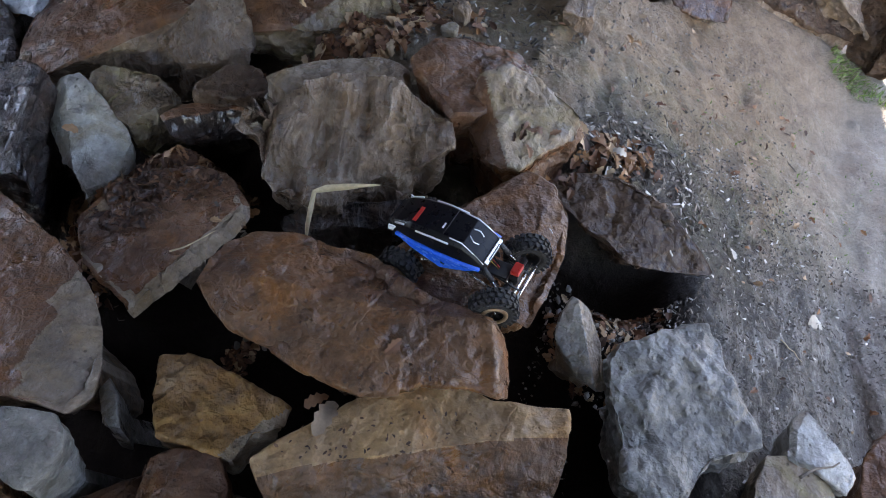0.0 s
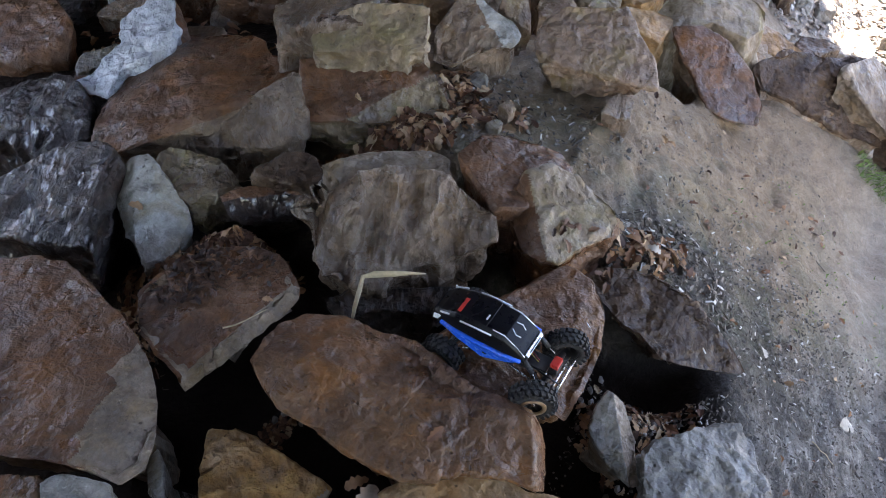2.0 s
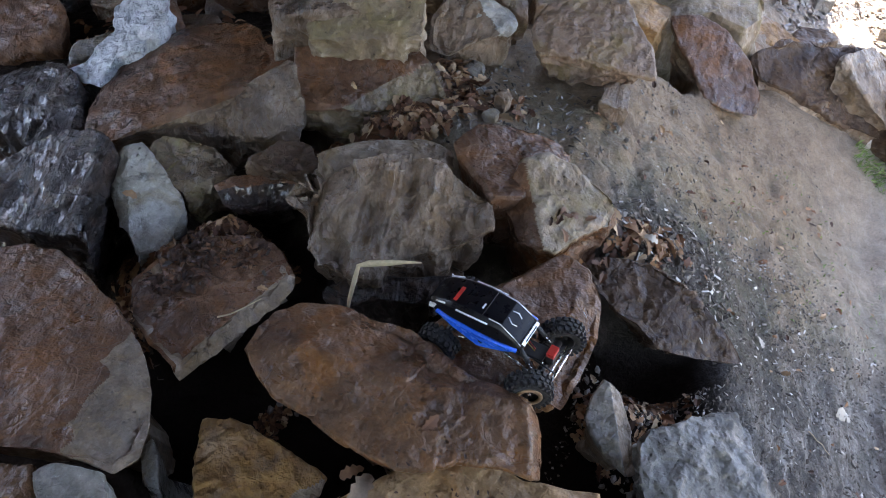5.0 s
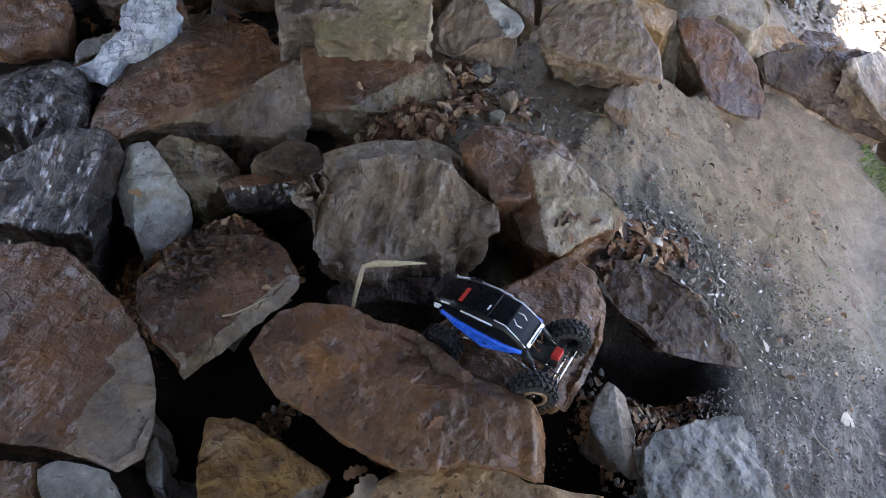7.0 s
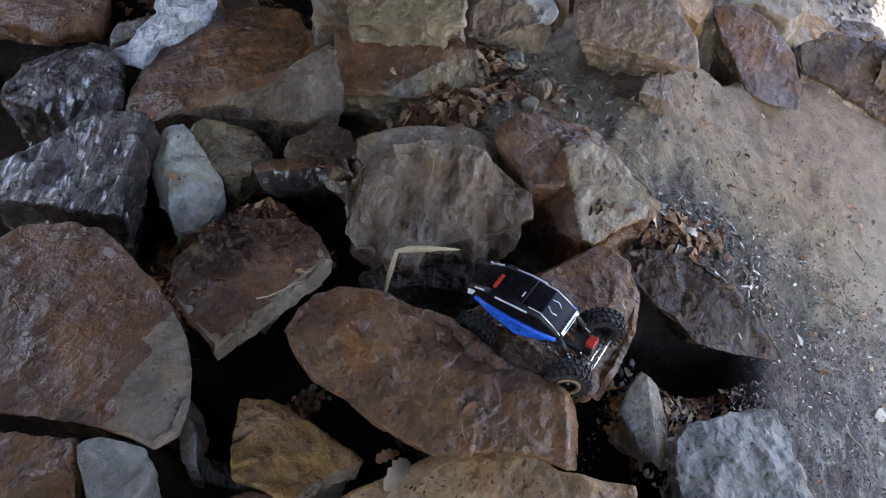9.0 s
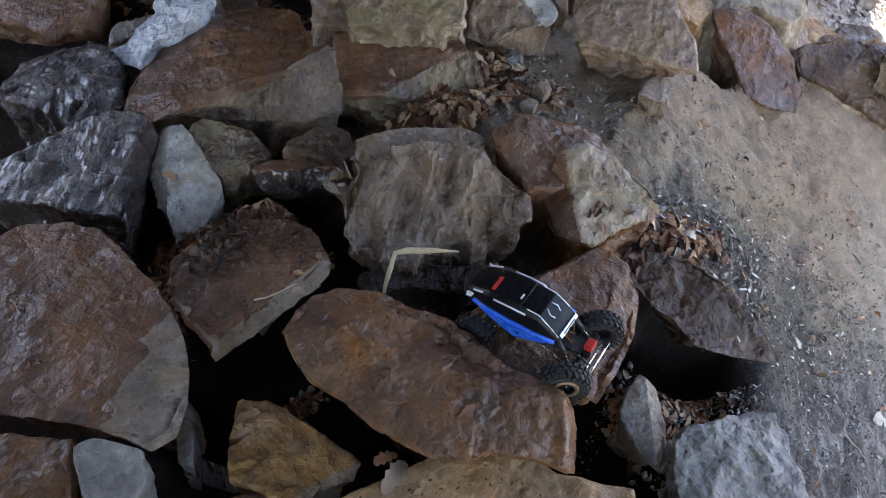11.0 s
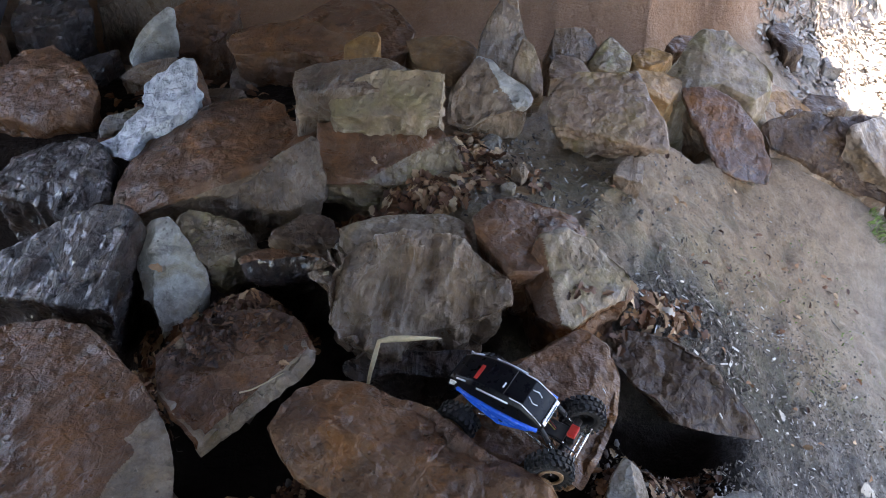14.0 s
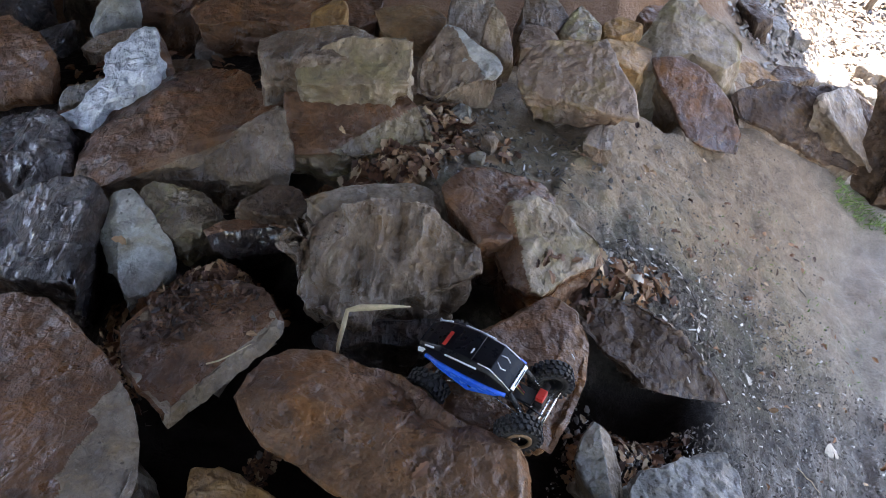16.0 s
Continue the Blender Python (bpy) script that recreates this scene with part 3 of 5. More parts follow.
stone("long rust-brown sandstone slab lying on dark gaps", (-0.009, 1.109, 0.209), (-0.05, 0.28),
      [(-36, 0), (-35, 4), (-32, 12), (-28, 17), (-17, 19), (-7, 16), (1, 15), (9, 9), (14, 5), (22, 3), (31, -1), (34, -2), (36, -9), (35, -15), (33, -17), (27, -16), (17, -16), (7, -19), (0, -19), (-12, -16), (-20, -12), (-27, -9), (-32, -4)],
      0.2, 0.45, "rust", 15, chips=1, fine=250, cuts=[(0.079, 0.145, 0.986, 0.161), (0.879, 0.004, 0.477, 26.093)], rough=1.3, flank="brown", hackle=0.03)
stone("ochre-brown broken rock in a gap", (-0.303, 0.916, 0.021), (0, 0.25),
      [(-16, 10), (-10, 11), (0, 9), (10, 4), (16, 2), (15, -2), (9, -5), (5, -11), (-4, -9), (-12, -8), (-16, -2)],
      0.2, 0.65, "ochre", 16, foot=0.5, fine=106, cuts=[(0.439, -0.641, 0.629, 5.9)], hackle=0.042, flank='break', rough=1.2)
stone("tan sandy slab strewn with grit", (0.163, 0.853, 0.038), (-0.1, 0.1),
      [(-35, -7), (-31, -1), (-23, 3), (-14, 9), (-4, 14), (6, 18), (17, 14), (35, 14), (34, 4), (31, -4), (21, -10), (-3, -18), (-26, -18), (-33, -13)],
      0.25, 0.85, "tan", 17, flank="rust", fine=210, cuts=[(0.241, -0.692, 0.68, 0.5)], rough=1.2)
stone("brown rounded sandstone rock", (-0.332, 0.720, -0.021), (0, 0.2),
      [(-11, 6), (-5, 9), (5, 10), (9, 4), (11, -6), (0, -10), (-10, -8)],
      0.2, 0.9, "brown", 18, name='rock', fine=74)
stone("brown weathered sandstone boulder", (-0.530, 0.702, -0.083), (0.2, 0.1),
      [(-10, -2), (0, 4), (8, 8), (10, -1), (9, -7), (-5, -8)],
      0.2, 0.9, "brown", 19, name='rock', fine=66)
stone("pitted light grey stone block on earth", (0.817, 1.064, -0.021), (-0.15, 0.25),
      [(-20, 12), (-9, 16), (2, 24), (8, 24), (12, 19), (11, 12), (15, 4), (18, -1), (20, -7), (6, -13), (-2, -22), (-10, -24), (-16, -18), (-19, -4)],
      0.22, 0.8, "pitted", 20, fine=159, hackle=0.056, rough=1.5)
stone("thin grey stone standing on edge", (0.561, 1.200, 0.004), (0.5, 0.9),
      [(-4, 10), (-2, 9), (1, 8), (5, 2), (7, -8), (4, -10), (-1, -6), (-5, -1), (-7, 3), (-6, 7)],
      0.12, 0.5, "grey", 21, name="rock", fine=100, chips=0, rough=0.8, facets=0, cuts=[(0.604, -0.323, 0.729, 0.506)], flank="break")
stone("pale grey angular stone chip on earth", (1.200, 1.031, -0.120), (-0.1, 0.4),
      [(-7, 8), (-4, 10), (3, 2), (9, -5), (5, -10), (-3, -5), (-9, -2)],
      0.12, 0.8, "pale", 22, name='rock', fine=63)
stone("buff angular sandstone rock", (1.112, 0.907, -0.161), (0, 0.1),
      [(-5, 11), (3, 11), (13, 3), (8, -8), (-13, -11), (-10, 2)],
      0.15, 0.9, "buff", 23, name='rock', fine=86)
stone("brown weathered sandstone boulder", (1.427, 1.019, -0.201), (0.3, 0.1),
      [(-6, 5), (1, 12), (10, 10), (5, -12), (-10, -8)],
      0.2, 0.8, "brown", 24, name='rock', fine=75)
stone("brown sandstone block under the toy truck", (0.246, 1.385, 0.163), (0.03, 0.12),
      [(-25, -9), (-18, -2), (-8, 7), (1, 15), (7, 21), (14, 24), (22, 19), (25, 10), (24, -1), (19, -15), (15, -24), (9, -23), (-3, -20), (-15, -17), (-23, -13)],
      0.22, 0.55, "brown", 25, fine=164, cuts=[(0.269, -0.196, 0.943, 4.7)], flank='rust', rough=1.2)
stone("wedge-shaped dark brown boulder with rough broken side", (0.706, 1.604, 0.088), (0.1, 0.35),
      [(-25, 11), (-15, 13), (-2, 11), (7, 7), (11, 3), (19, -3), (25, -9), (24, -10), (6, -13), (-1, -13), (-8, -9), (-15, -3), (-22, 3)],
      0.13, 0.4, "dark", 26, foot=0.5, fine=190, cuts=[(0.25, -0.5, 0.82, 0.813)], rough=1.4, facets=1, hackle=0.06)
stone("grey-brown craggy boulder with furrowed sloping face", (-0.120, 1.634, 0.233), (0.02, 0.75),
      [(-29, 3), (-26, 6), (-20, 7), (-14, 11), (-6, 14), (4, 15), (16, 14), (24, 8), (29, 7), (29, 0), (23, -5), (7, -9), (-2, -14), (-13, -15), (-18, -13), (-24, -5)],
      0.22, 0.7, "greybrown", 27, fine=230, cuts=[(-0.45, -0.54, 0.711, 10.5)], hackle=0.07, rough=1.2, furrow=0.038)
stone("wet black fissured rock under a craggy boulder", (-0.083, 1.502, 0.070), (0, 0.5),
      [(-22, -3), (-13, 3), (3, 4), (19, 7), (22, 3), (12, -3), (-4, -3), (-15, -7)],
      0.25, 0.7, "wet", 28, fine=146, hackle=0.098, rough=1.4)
stone("broken buff sandstone boulder", (-0.164, 1.826, 0.300), (0, 0.05),
      [(-21, -3), (-11, 4), (10, 10), (18, 9), (21, 1), (12, -3), (0, -6), (-14, -10)],
      0.18, 0.95, "break", 29, fine=123)
stone("brown weathered sandstone boulder", (0.207, 1.856, 0.329), (-0.02, 0.18),
      [(-18, 5), (-13, 12), (-1, 16), (12, 15), (18, 9), (18, 3), (9, -9), (3, -15), (-5, -16), (-11, -9), (-16, -2)],
      0.25, 0.7, "brown", 30, fine=109)
stone("pale greenish boulder with one dark broken side", (0.386, 1.734, 0.266), (-0.3, 0.5),
      [(-14, 9), (-7, 13), (2, 13), (12, 10), (17, 8), (14, 1), (4, -7), (-2, -13), (-7, -13), (-13, -8), (-16, -1), (-17, 5)],
      0.22, 0.8, "buff", 31, fine=120, cuts=[(-0.528, -0.598, 0.604, 7.586)], flank="brown", rough=1.5, hackle=0.03)
stone("large flat-topped brown sandstone boulder", (-0.891, 2.163, 0.274), (0.16, 0.12),
      [(-29, -29), (-34, -11), (-34, 10), (-21, 24), (-1, 29), (13, 28), (21, 17), (34, 10), (29, 0), (18, -9), (6, -18), (-7, -24), (-18, -29)],
      0.26, 0.7, "brown", 32, fine=182, flank='greybrown')
# separate block added as the front face of the flat-topped boulder
stone("craggy grey-brown front face of the flat-topped boulder", (-0.750, 2.058, 0.265), (0.02, 1.3),
      [(-26, -7), (-11, -3), (4, 2), (16, 7), (23, 9), (25, 2), (26, -6), (13, -7), (-2, -8), (-17, -9)],
      0.2, 0.85, "greybrown", 33, fine=142, hackle=0.07, rough=1.2)
stone("brown sandstone block with a lichened lower corner", (-0.292, 2.165, 0.341), (0.05, 0.6),
      [(-26, 8), (-7, 12), (14, 12), (23, 5), (26, 3), (15, -3), (-2, -9), (-21, -12), (-24, -1)],
      0.14, 0.95, "brown", 34, fine=130, flank="lichen", rough=1.3, cuts=[(0.285, -0.78, 0.557, 2.298)])
stone("long pale buff block stacked on another block", (-0.319, 2.289, 0.51), (0, 0.9),
      [(-20, -4), (-18, 2), (-7, 6), (19, 8), (20, 3), (19, -4), (5, -6), (-18, -8)],
      0.14, 0.9, "buff", 35, fine=120, rough=1.5, hackle=0.05)
stone("grey-brown craggy sandstone boulder", (-0.427, 2.347, 0.518), (0, 0.2),
      [(-24, 2), (-17, 6), (10, 12), (24, 7), (24, 0), (-6, -8), (-19, -12)],
      0.25, 1.0, "greybrown", 36, fine=120)
stone("white rough quartzite slab leaning on a boulder", (-1.213, 2.342, 0.293), (0.45, 0.5),
      [(-16, -12), (-10, -4), (-4, 0), (-8, 11), (-1, 15), (4, 20), (8, 20), (13, 13), (16, 3), (13, -3), (9, -7), (1, -10), (-3, -20), (-9, -17)],
      0.07, 0.8, "white", 37, fine=102, hackle=0.07, rough=1.5)
stone("brown weathered sandstone boulder", (-1.153, 2.572, 0.260), (-0.8, 0.1),
      [(-8, 8), (-7, 15), (-1, 9), (8, -4), (2, -15), (-2, -10)],
      0.2, 1.0, "brown", 38, fine=72)
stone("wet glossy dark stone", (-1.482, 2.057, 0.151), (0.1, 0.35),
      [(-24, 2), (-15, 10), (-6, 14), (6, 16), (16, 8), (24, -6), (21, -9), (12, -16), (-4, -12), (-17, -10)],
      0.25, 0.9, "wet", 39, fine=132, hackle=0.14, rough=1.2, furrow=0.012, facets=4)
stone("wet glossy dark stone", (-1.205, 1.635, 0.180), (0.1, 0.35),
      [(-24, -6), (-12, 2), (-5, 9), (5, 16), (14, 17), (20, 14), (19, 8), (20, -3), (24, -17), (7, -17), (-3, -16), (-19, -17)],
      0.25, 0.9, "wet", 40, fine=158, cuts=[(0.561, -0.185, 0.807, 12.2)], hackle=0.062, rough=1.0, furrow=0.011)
stone("grey tooth-shaped stone standing upright", (-0.884, 1.666, 0.126), (-0.2, 0.5),
      [(-14, 9), (-9, 17), (-4, 15), (3, 10), (11, 4), (14, -1), (12, -8), (4, -17), (0, -12), (-5, -7), (-11, 2)],
      0.2, 0.7, "pale", 41, fine=106, cuts=[(-0.548, -0.528, 0.649, 2.9)], rough=1.2)
stone("dark lumpy boulder with ochre and green patches", (-0.773, 1.803, 0.177), (0, 0.3),
      [(-16, 2), (-13, 9), (-3, 9), (7, 7), (16, 0), (8, -3), (0, -9), (-9, -5)],
      0.15, 0.95, "lichen", 42, fine=99, hackle=0.098, rough=1.6)
stone("brown flat-topped rock with a darker front", (-0.541, 1.777, 0.165), (0, 0.1),
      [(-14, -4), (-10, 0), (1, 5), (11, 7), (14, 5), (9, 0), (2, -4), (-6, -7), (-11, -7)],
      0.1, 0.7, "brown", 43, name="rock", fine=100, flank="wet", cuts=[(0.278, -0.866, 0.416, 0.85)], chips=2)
stone("dark brown rough sandstone boulder", (-0.491, 1.855, 0.221), (0, 0.2),
      [(-11, -4), (-3, 5), (6, 7), (11, 1), (10, -5), (-1, -7)],
      0.12, 0.9, "dark", 44, name='rock', fine=68, hackle=0.098, rough=1.5)
stone("grey angular sandstone rock", (-0.351, 1.795, 0.219), (0, 0.2),
      [(-4, 0), (-2, 4), (4, 3), (3, -1), (-1, -4)],
      0.1, 0.9, "grey", 45, name='rock', fine=60)
stone("brown weathered sandstone boulder", (-1.804, 2.522, 0.232), (0.1, 0.5),
      [(-29, -2), (-17, 4), (-13, 15), (-1, 18), (15, 10), (28, -2), (29, -13), (12, -18), (-7, -17), (-22, -17)],
      0.3, 0.9, "brown", 46, fine=140)
stone("wet glossy dark stone", (-2.096, 3.145, 0.254), (0, 0.3),
      [(-18, -6), (-12, 6), (8, 18), (18, 3), (11, -10), (-10, -18)],
      0.25, 0.9, "wet", 47, fine=74, hackle=0.112)
stone("brown weathered sandstone boulder", (-1.399, 3.234, 0.270), (-0.3, 0.6),
      [(-15, -12), (-12, 0), (5, 21), (15, 11), (13, -4), (3, -16), (-8, -21)],
      0.25, 0.9, "brown", 48, fine=83, hackle=0.056)
stone("pale angular sandstone rock", (-1.502, 2.938, 0.296), (0.2, 0.8),
      [(-7, -10), (-2, -3), (6, 5), (8, 9), (3, 10), (-5, 0), (-8, -6)],
      0.1, 0.95, "pale", 49, name='rock', fine=60)
stone("grey-brown craggy sandstone boulder", (-1.470, 2.799, 0.202), (0, 0.3),
      [(-11, -9), (-6, 1), (4, 7), (10, 9), (11, -3), (1, -9)],
      0.15, 0.9, "greybrown", 50, name='rock', fine=60)
stone("grey angular sandstone rock", (-1.397, 2.420, 0.182), (0, 0.3),
      [(-6, -8), (-7, -2), (1, 2), (5, 8), (7, 2), (2, -5)],
      0.1, 0.9, "grey", 51, name='rock', fine=60)
stone("brown weathered sandstone boulder", (-0.754, 3.083, 0.402), (-0.02, 0.25),
      [(-39, -18), (-36, -11), (-13, -5), (-2, 11), (10, 25), (28, 15), (39, 0), (39, -12), (26, -21), (11, -22), (-3, -22), (-13, -23), (-34, -25)],
      0.2, 0.9, "brown", 52, fine=163)
stone("ochre-brown broken sandstone rock", (-0.491, 2.671, 0.481), (0, 0.6),
      [(-7, 0), (0, 6), (5, 6), (7, -2), (1, -6), (-6, -4)],
      0.14, 0.9, "ochre", 53, name='rock', fine=60)
stone("tan sandy sandstone slab", (-0.227, 2.959, 0.359), (0, 0.3),
      [(-17, 7), (-1, 11), (15, 10), (17, 2), (10, -11), (0, -10), (-11, -5)],
      0.15, 0.9, "tan", 54, fine=71)
stone("grey-brown craggy sandstone boulder", (0.071, 2.919, 0.511), (-0.2, 0.9),
      [(-14, -14), (-14, -5), (-8, 6), (-4, 14), (0, 10), (4, 2), (11, -7), (14, -14), (5, -14), (-7, -14)],
      0.25, 0.9, "greybrown", 55, name='rock', fine=62)
stone("pale angular sandstone rock", (0.029, 2.551, 0.456), (-0.15, 0.55),
      [(-16, 0), (-7, 11), (-2, 9), (5, 5), (12, 3), (16, 0), (14, -4), (9, -7), (0, -8), (-8, -11), (-15, -8)],
      0.2, 0.75, "pale", 56, fine=74, cuts=[(-0.21, -0.684, 0.698, -1.0)], hackle=0.056, flank='greybrown')
stone("pinkish-buff boulder at the edge of clay", (0.448, 2.517, 0.465), (-0.05, 0.75),
      [(-21, 3), (-14, 9), (4, 11), (10, 12), (17, 1), (21, -5), (22, -12), (9, -11), (-12, -10), (-19, -10), (-22, -3)],
      0.14, 0.65, "pink", 57, fine=140, hackle=0.028, rough=1.3, chips=2)
stone("brown slab leaning on its edge", (1.02, 2.874, 0.211), (-0.15, 0.75),
      [(-22, 13), (-8, 15), (4, 12), (15, 4), (22, -9), (20, -14), (8, -15), (-3, -13), (-10, -4), (-17, 5)],
      0.2, 0.5, "brown", 58, fine=120, flank="break", hackle=0.03)
stone("large yellow-green lichened boulder", (0.979, 3.169, 0.368), (-0.12, 0.6),
      [(-27, -10), (-18, 2), (-9, 15), (4, 16), (10, 12), (18, 10), (27, 3), (26, -3), (18, -10), (12, -9), (2, -7), (-7, -11), (-16, -16)],
      0.35, 0.95, "buff", 59, fine=110, cuts=[(-0.374, -0.434, 0.82, 3.5)], hackle=0.034, rough=1.2)
stone("long dark boulder with its lit end set in paler stone", (1.586, 3.099, 0.120), (-0.3, 0.85),
      [(-38, -3), (-26, 5), (-3, 9), (20, 15), (35, 13), (38, -3), (32, -13), (11, -15), (-13, -12), (-33, -10)],
      0.3, 0.55, "dark", 60, fine=156, hackle=0.084, rough=1.7, flank='greybrown')
# lit end of the dark boulder, put in as a block of paler stone
stone("paler stone beside grass, put in as lit end of a boulder", (1.773, 3.116, 0.141), (-0.7, 0.5),
      [(-22, -8), (1, 13), (22, 19), (20, -5), (12, -19), (-6, -14)],
      0.12, 0.6, "break", 61, fine=90)
stone("tan sandy sandstone slab", (1.156, 3.224, 0.185), (-0.3, 0.4),
      [(-19, -4), (-6, 9), (6, 3), (19, 1), (7, -8), (-7, -9)],
      0.2, 0.9, "tan", 62, fine=78)
stone("ochre-brown broken sandstone rock", (1.489, 3.593, 0.050), (-0.3, 0.4),
      [(-18, -7), (-5, 10), (5, 7), (18, 2), (3, -7), (-10, -10)],
      0.2, 0.9, "ochre", 63, fine=69)
stone("grey-brown craggy sandstone boulder", (0.338, 3.104, 0.427), (0, 0.5),
      [(-11, -7), (-9, 6), (5, 8), (11, 0), (7, -7), (-3, -8)],
      0.25, 0.9, "greybrown", 64, name='rock', fine=60)
stone("yellow-green lichened sandstone block", (0.497, 3.067, 0.411), (-0.2, 0.5),
      [(-9, -5), (-1, 8), (9, 2), (8, -8), (-5, -8)],
      0.25, 0.9, "lichen", 65, name='rock', fine=60)
stone("pinkish-buff weathered sandstone boulder", (0.329, 2.951, 0.377), (0, 0.4),
      [(-10, 1), (-6, 6), (4, 7), (10, -3), (-8, -7)],
      0.2, 0.9, "pink", 66, name='rock', fine=60)
stone("ochre-brown broken sandstone rock", (0.686, 3.154, 0.382), (0, 0.3),
      [(-9, 1), (-1, 6), (9, 2), (3, -6), (-8, -6)],
      0.2, 0.9, "ochre", 67, name='rock', fine=60)
stone("tan sandy sandstone slab", (0.712, 3.022, 0.322), (-0.1, 0.5),
      [(-13, 5), (-1, 8), (10, 7), (13, 4), (6, -8), (-8, -4)],
      0.2, 0.9, "tan", 68, name='rock', fine=60)
stone("pinkish-buff weathered sandstone boulder", (0.150, 2.675, 0.502), (-0.3, 1.0),
      [(-7, -4), (-4, 6), (0, 5), (3, 2), (7, -4), (3, -6)],
      0.15, 0.9, "pink", 69, name='rock', fine=60)
stone("dark brown rough sandstone boulder", (1.595, 4.086, -0.007), (-0.2, 0.3),
      [(-17, 6), (-8, 13), (16, 12), (17, -4), (-1, -13), (-12, -3)],
      0.25, 0.9, "dark", 70, fine=60)
stone("flat rust-brown sandstone slab", (0.846, 3.397, 0.360), (0, 0.3),
      [(-7, -3), (-2, 6), (7, 7), (5, -3), (-3, -7)],
      0.2, 0.9, "rust", 71, name='rock', fine=60)
stone("black shaded boulder beside the clay", (2.032, 2.935, 0.136), (0.3, 2.2),
      [(-23, 12), (-21, 13), (-1, 8), (23, -9), (17, -13), (-7, -7), (-9, -1), (-16, 6)],
      0.2, 0.5, "dark", 72, fine=100)
stone("white stone lump with a hole", (1.965, 3.044, -0.116), (0, 0.6),
      [(-7, -3), (-2, 0), (7, 6), (6, -1), (-2, -6)],
      0.1, 0.9, "white", 73, name='rock', fine=60)
stone("grey-brown craggy sandstone boulder", (0.542, 2.318, 0.334), (0, 0.4),
      [(-6, -4), (-3, 2), (1, 6), (6, 2), (6, -6), (0, -6)],
      0.1, 0.8, "greybrown", 74, name='rock', fine=60)
stone("grey-brown craggy sandstone boulder", (0.163, 2.207, 0.330), (0, 0.3),
      [(-3, 0), (0, 3), (3, 0), (1, -3)],
      0.05, 0.9, "greybrown", 75, name='rock', fine=60)
stone("grey angular sandstone rock", (0.048, 2.407, 0.300), (0, 0.3),
      [(-4, 0), (-1, 4), (4, 3), (4, -3), (-1, -4)],
      0.06, 0.9, "grey", 76, name='rock', fine=60)
stone("grey angular sandstone rock", (0.128, 2.136, 0.300), (0, 0.3),
      [(-3, 0), (0, 2), (3, 2), (2, -2), (-2, -2)],
      0.05, 0.9, "grey", 77, name='rock', fine=60)
stone("grey-brown craggy sandstone boulder", (-0.093, 2.304, 0.301), (0, 0.2),
      [(-5, 5), (0, 8), (5, -2), (5, -8), (0, -4)],
      0.1, 0.9, "greybrown", 78, name='rock', fine=60)
stone("grey angular sandstone rock", (-0.579, 0.934, -0.049), (0.4, 0.3),
      [(-4, 3), (-2, 6), (1, 2), (4, -6), (0, -5)],
      0.15, 0.9, "grey", 79, name='rock', fine=60)

# ---- loose stones farther off ----
def loose_stone(label, x, y, size, kind, seed, lean=0.2):
    rs = np.random.default_rng(seed)
    n = int(rs.integers(6, 9))
    a = np.sort(rs.uniform(0, 2 * np.pi, n) * 0.35 + np.linspace(0, 2 * np.pi, n, endpoint=False))
    turn, flat = rs.uniform(0, 3.1), rs.uniform(0.5, 0.85)
    pts = []
    for q in a:
        r = size * 50 * rs.uniform(0.75, 1.1)
        u, v = r * math.cos(q), r * flat * math.sin(q)
        pts.append((u * math.cos(turn) - v * math.sin(turn), u * math.sin(turn) + v * math.cos(turn)))
    z = float(ground_height(x, y)) + size * rs.uniform(0.25, 0.45)
    stone(label, (x, y, z), (rs.normal(0, lean), rs.normal(0.15, lean)), pts, size * 0.75, 0.95, kind, seed, name="rock", fine=72, group="loose rocks behind the pile")


for x, y, size, kind in ((-2.35, 2.3, 0.5, "wet"), (-2.4, 2.9, 0.55, "brown"), (-1.9, 3.6, 0.6, "greybrown"), (-1.45, 3.55, 0.4, "brown"), (-1.0, 3.45, 0.5, "tan"), (-0.55, 3.45, 0.4, "brown"),
                         (-1.05, 2.9, 0.3, "greybrown"), (-0.98, 3.15, 0.25, "brown"), (-0.2, 3.2, 0.35, "tan"), (0.1, 3.15, 0.3, "brown"), (-1.95, 2.1, 0.35, "brown"), (-1.75, 2.85, 0.3, "wet"),
                         (-1.1, 2.68, 0.2, "greybrown"), (-2.0, 1.75, 0.4, "brown"), (-1.65, 1.35, 0.3, "grey"), (-1.62, 1.8, 0.14, "wet")):
    loose_stone("brown and grey broken rock in shade", x, y, size, kind, int(1000 * (x + 9) + 100 * y))
for x, y, size, kind in ((1.75, 3.75, 0.3, "dark"), (1.95, 3.95, 0.22, "grey"), (2.15, 4.1, 0.3, "pitted"), (2.0, 4.35, 0.25, "grey"), (2.35, 4.0, 0.2, "pitted"), (2.5, 4.3, 0.26, "grey"), (1.8, 4.3, 0.2, "pitted"),
                         (2.15, 3.75, 0.14, "pale"), (2.3, 3.7, 0.2, "pitted"), (1.6, 4.2, 0.3, "dark"), (2.75, 4.15, 0.2, "pitted"), (2.45, 3.75, 0.16, "grey")):
    loose_stone("blue-grey flat stone on a leafy slope", x, y, size, kind, int(1000 * x + 100 * y), 0.1)
loose_stone("smooth pale yellow stone on a dark boulder", 1.78, 3.45, 0.13, "ochre", 901, 0.1)
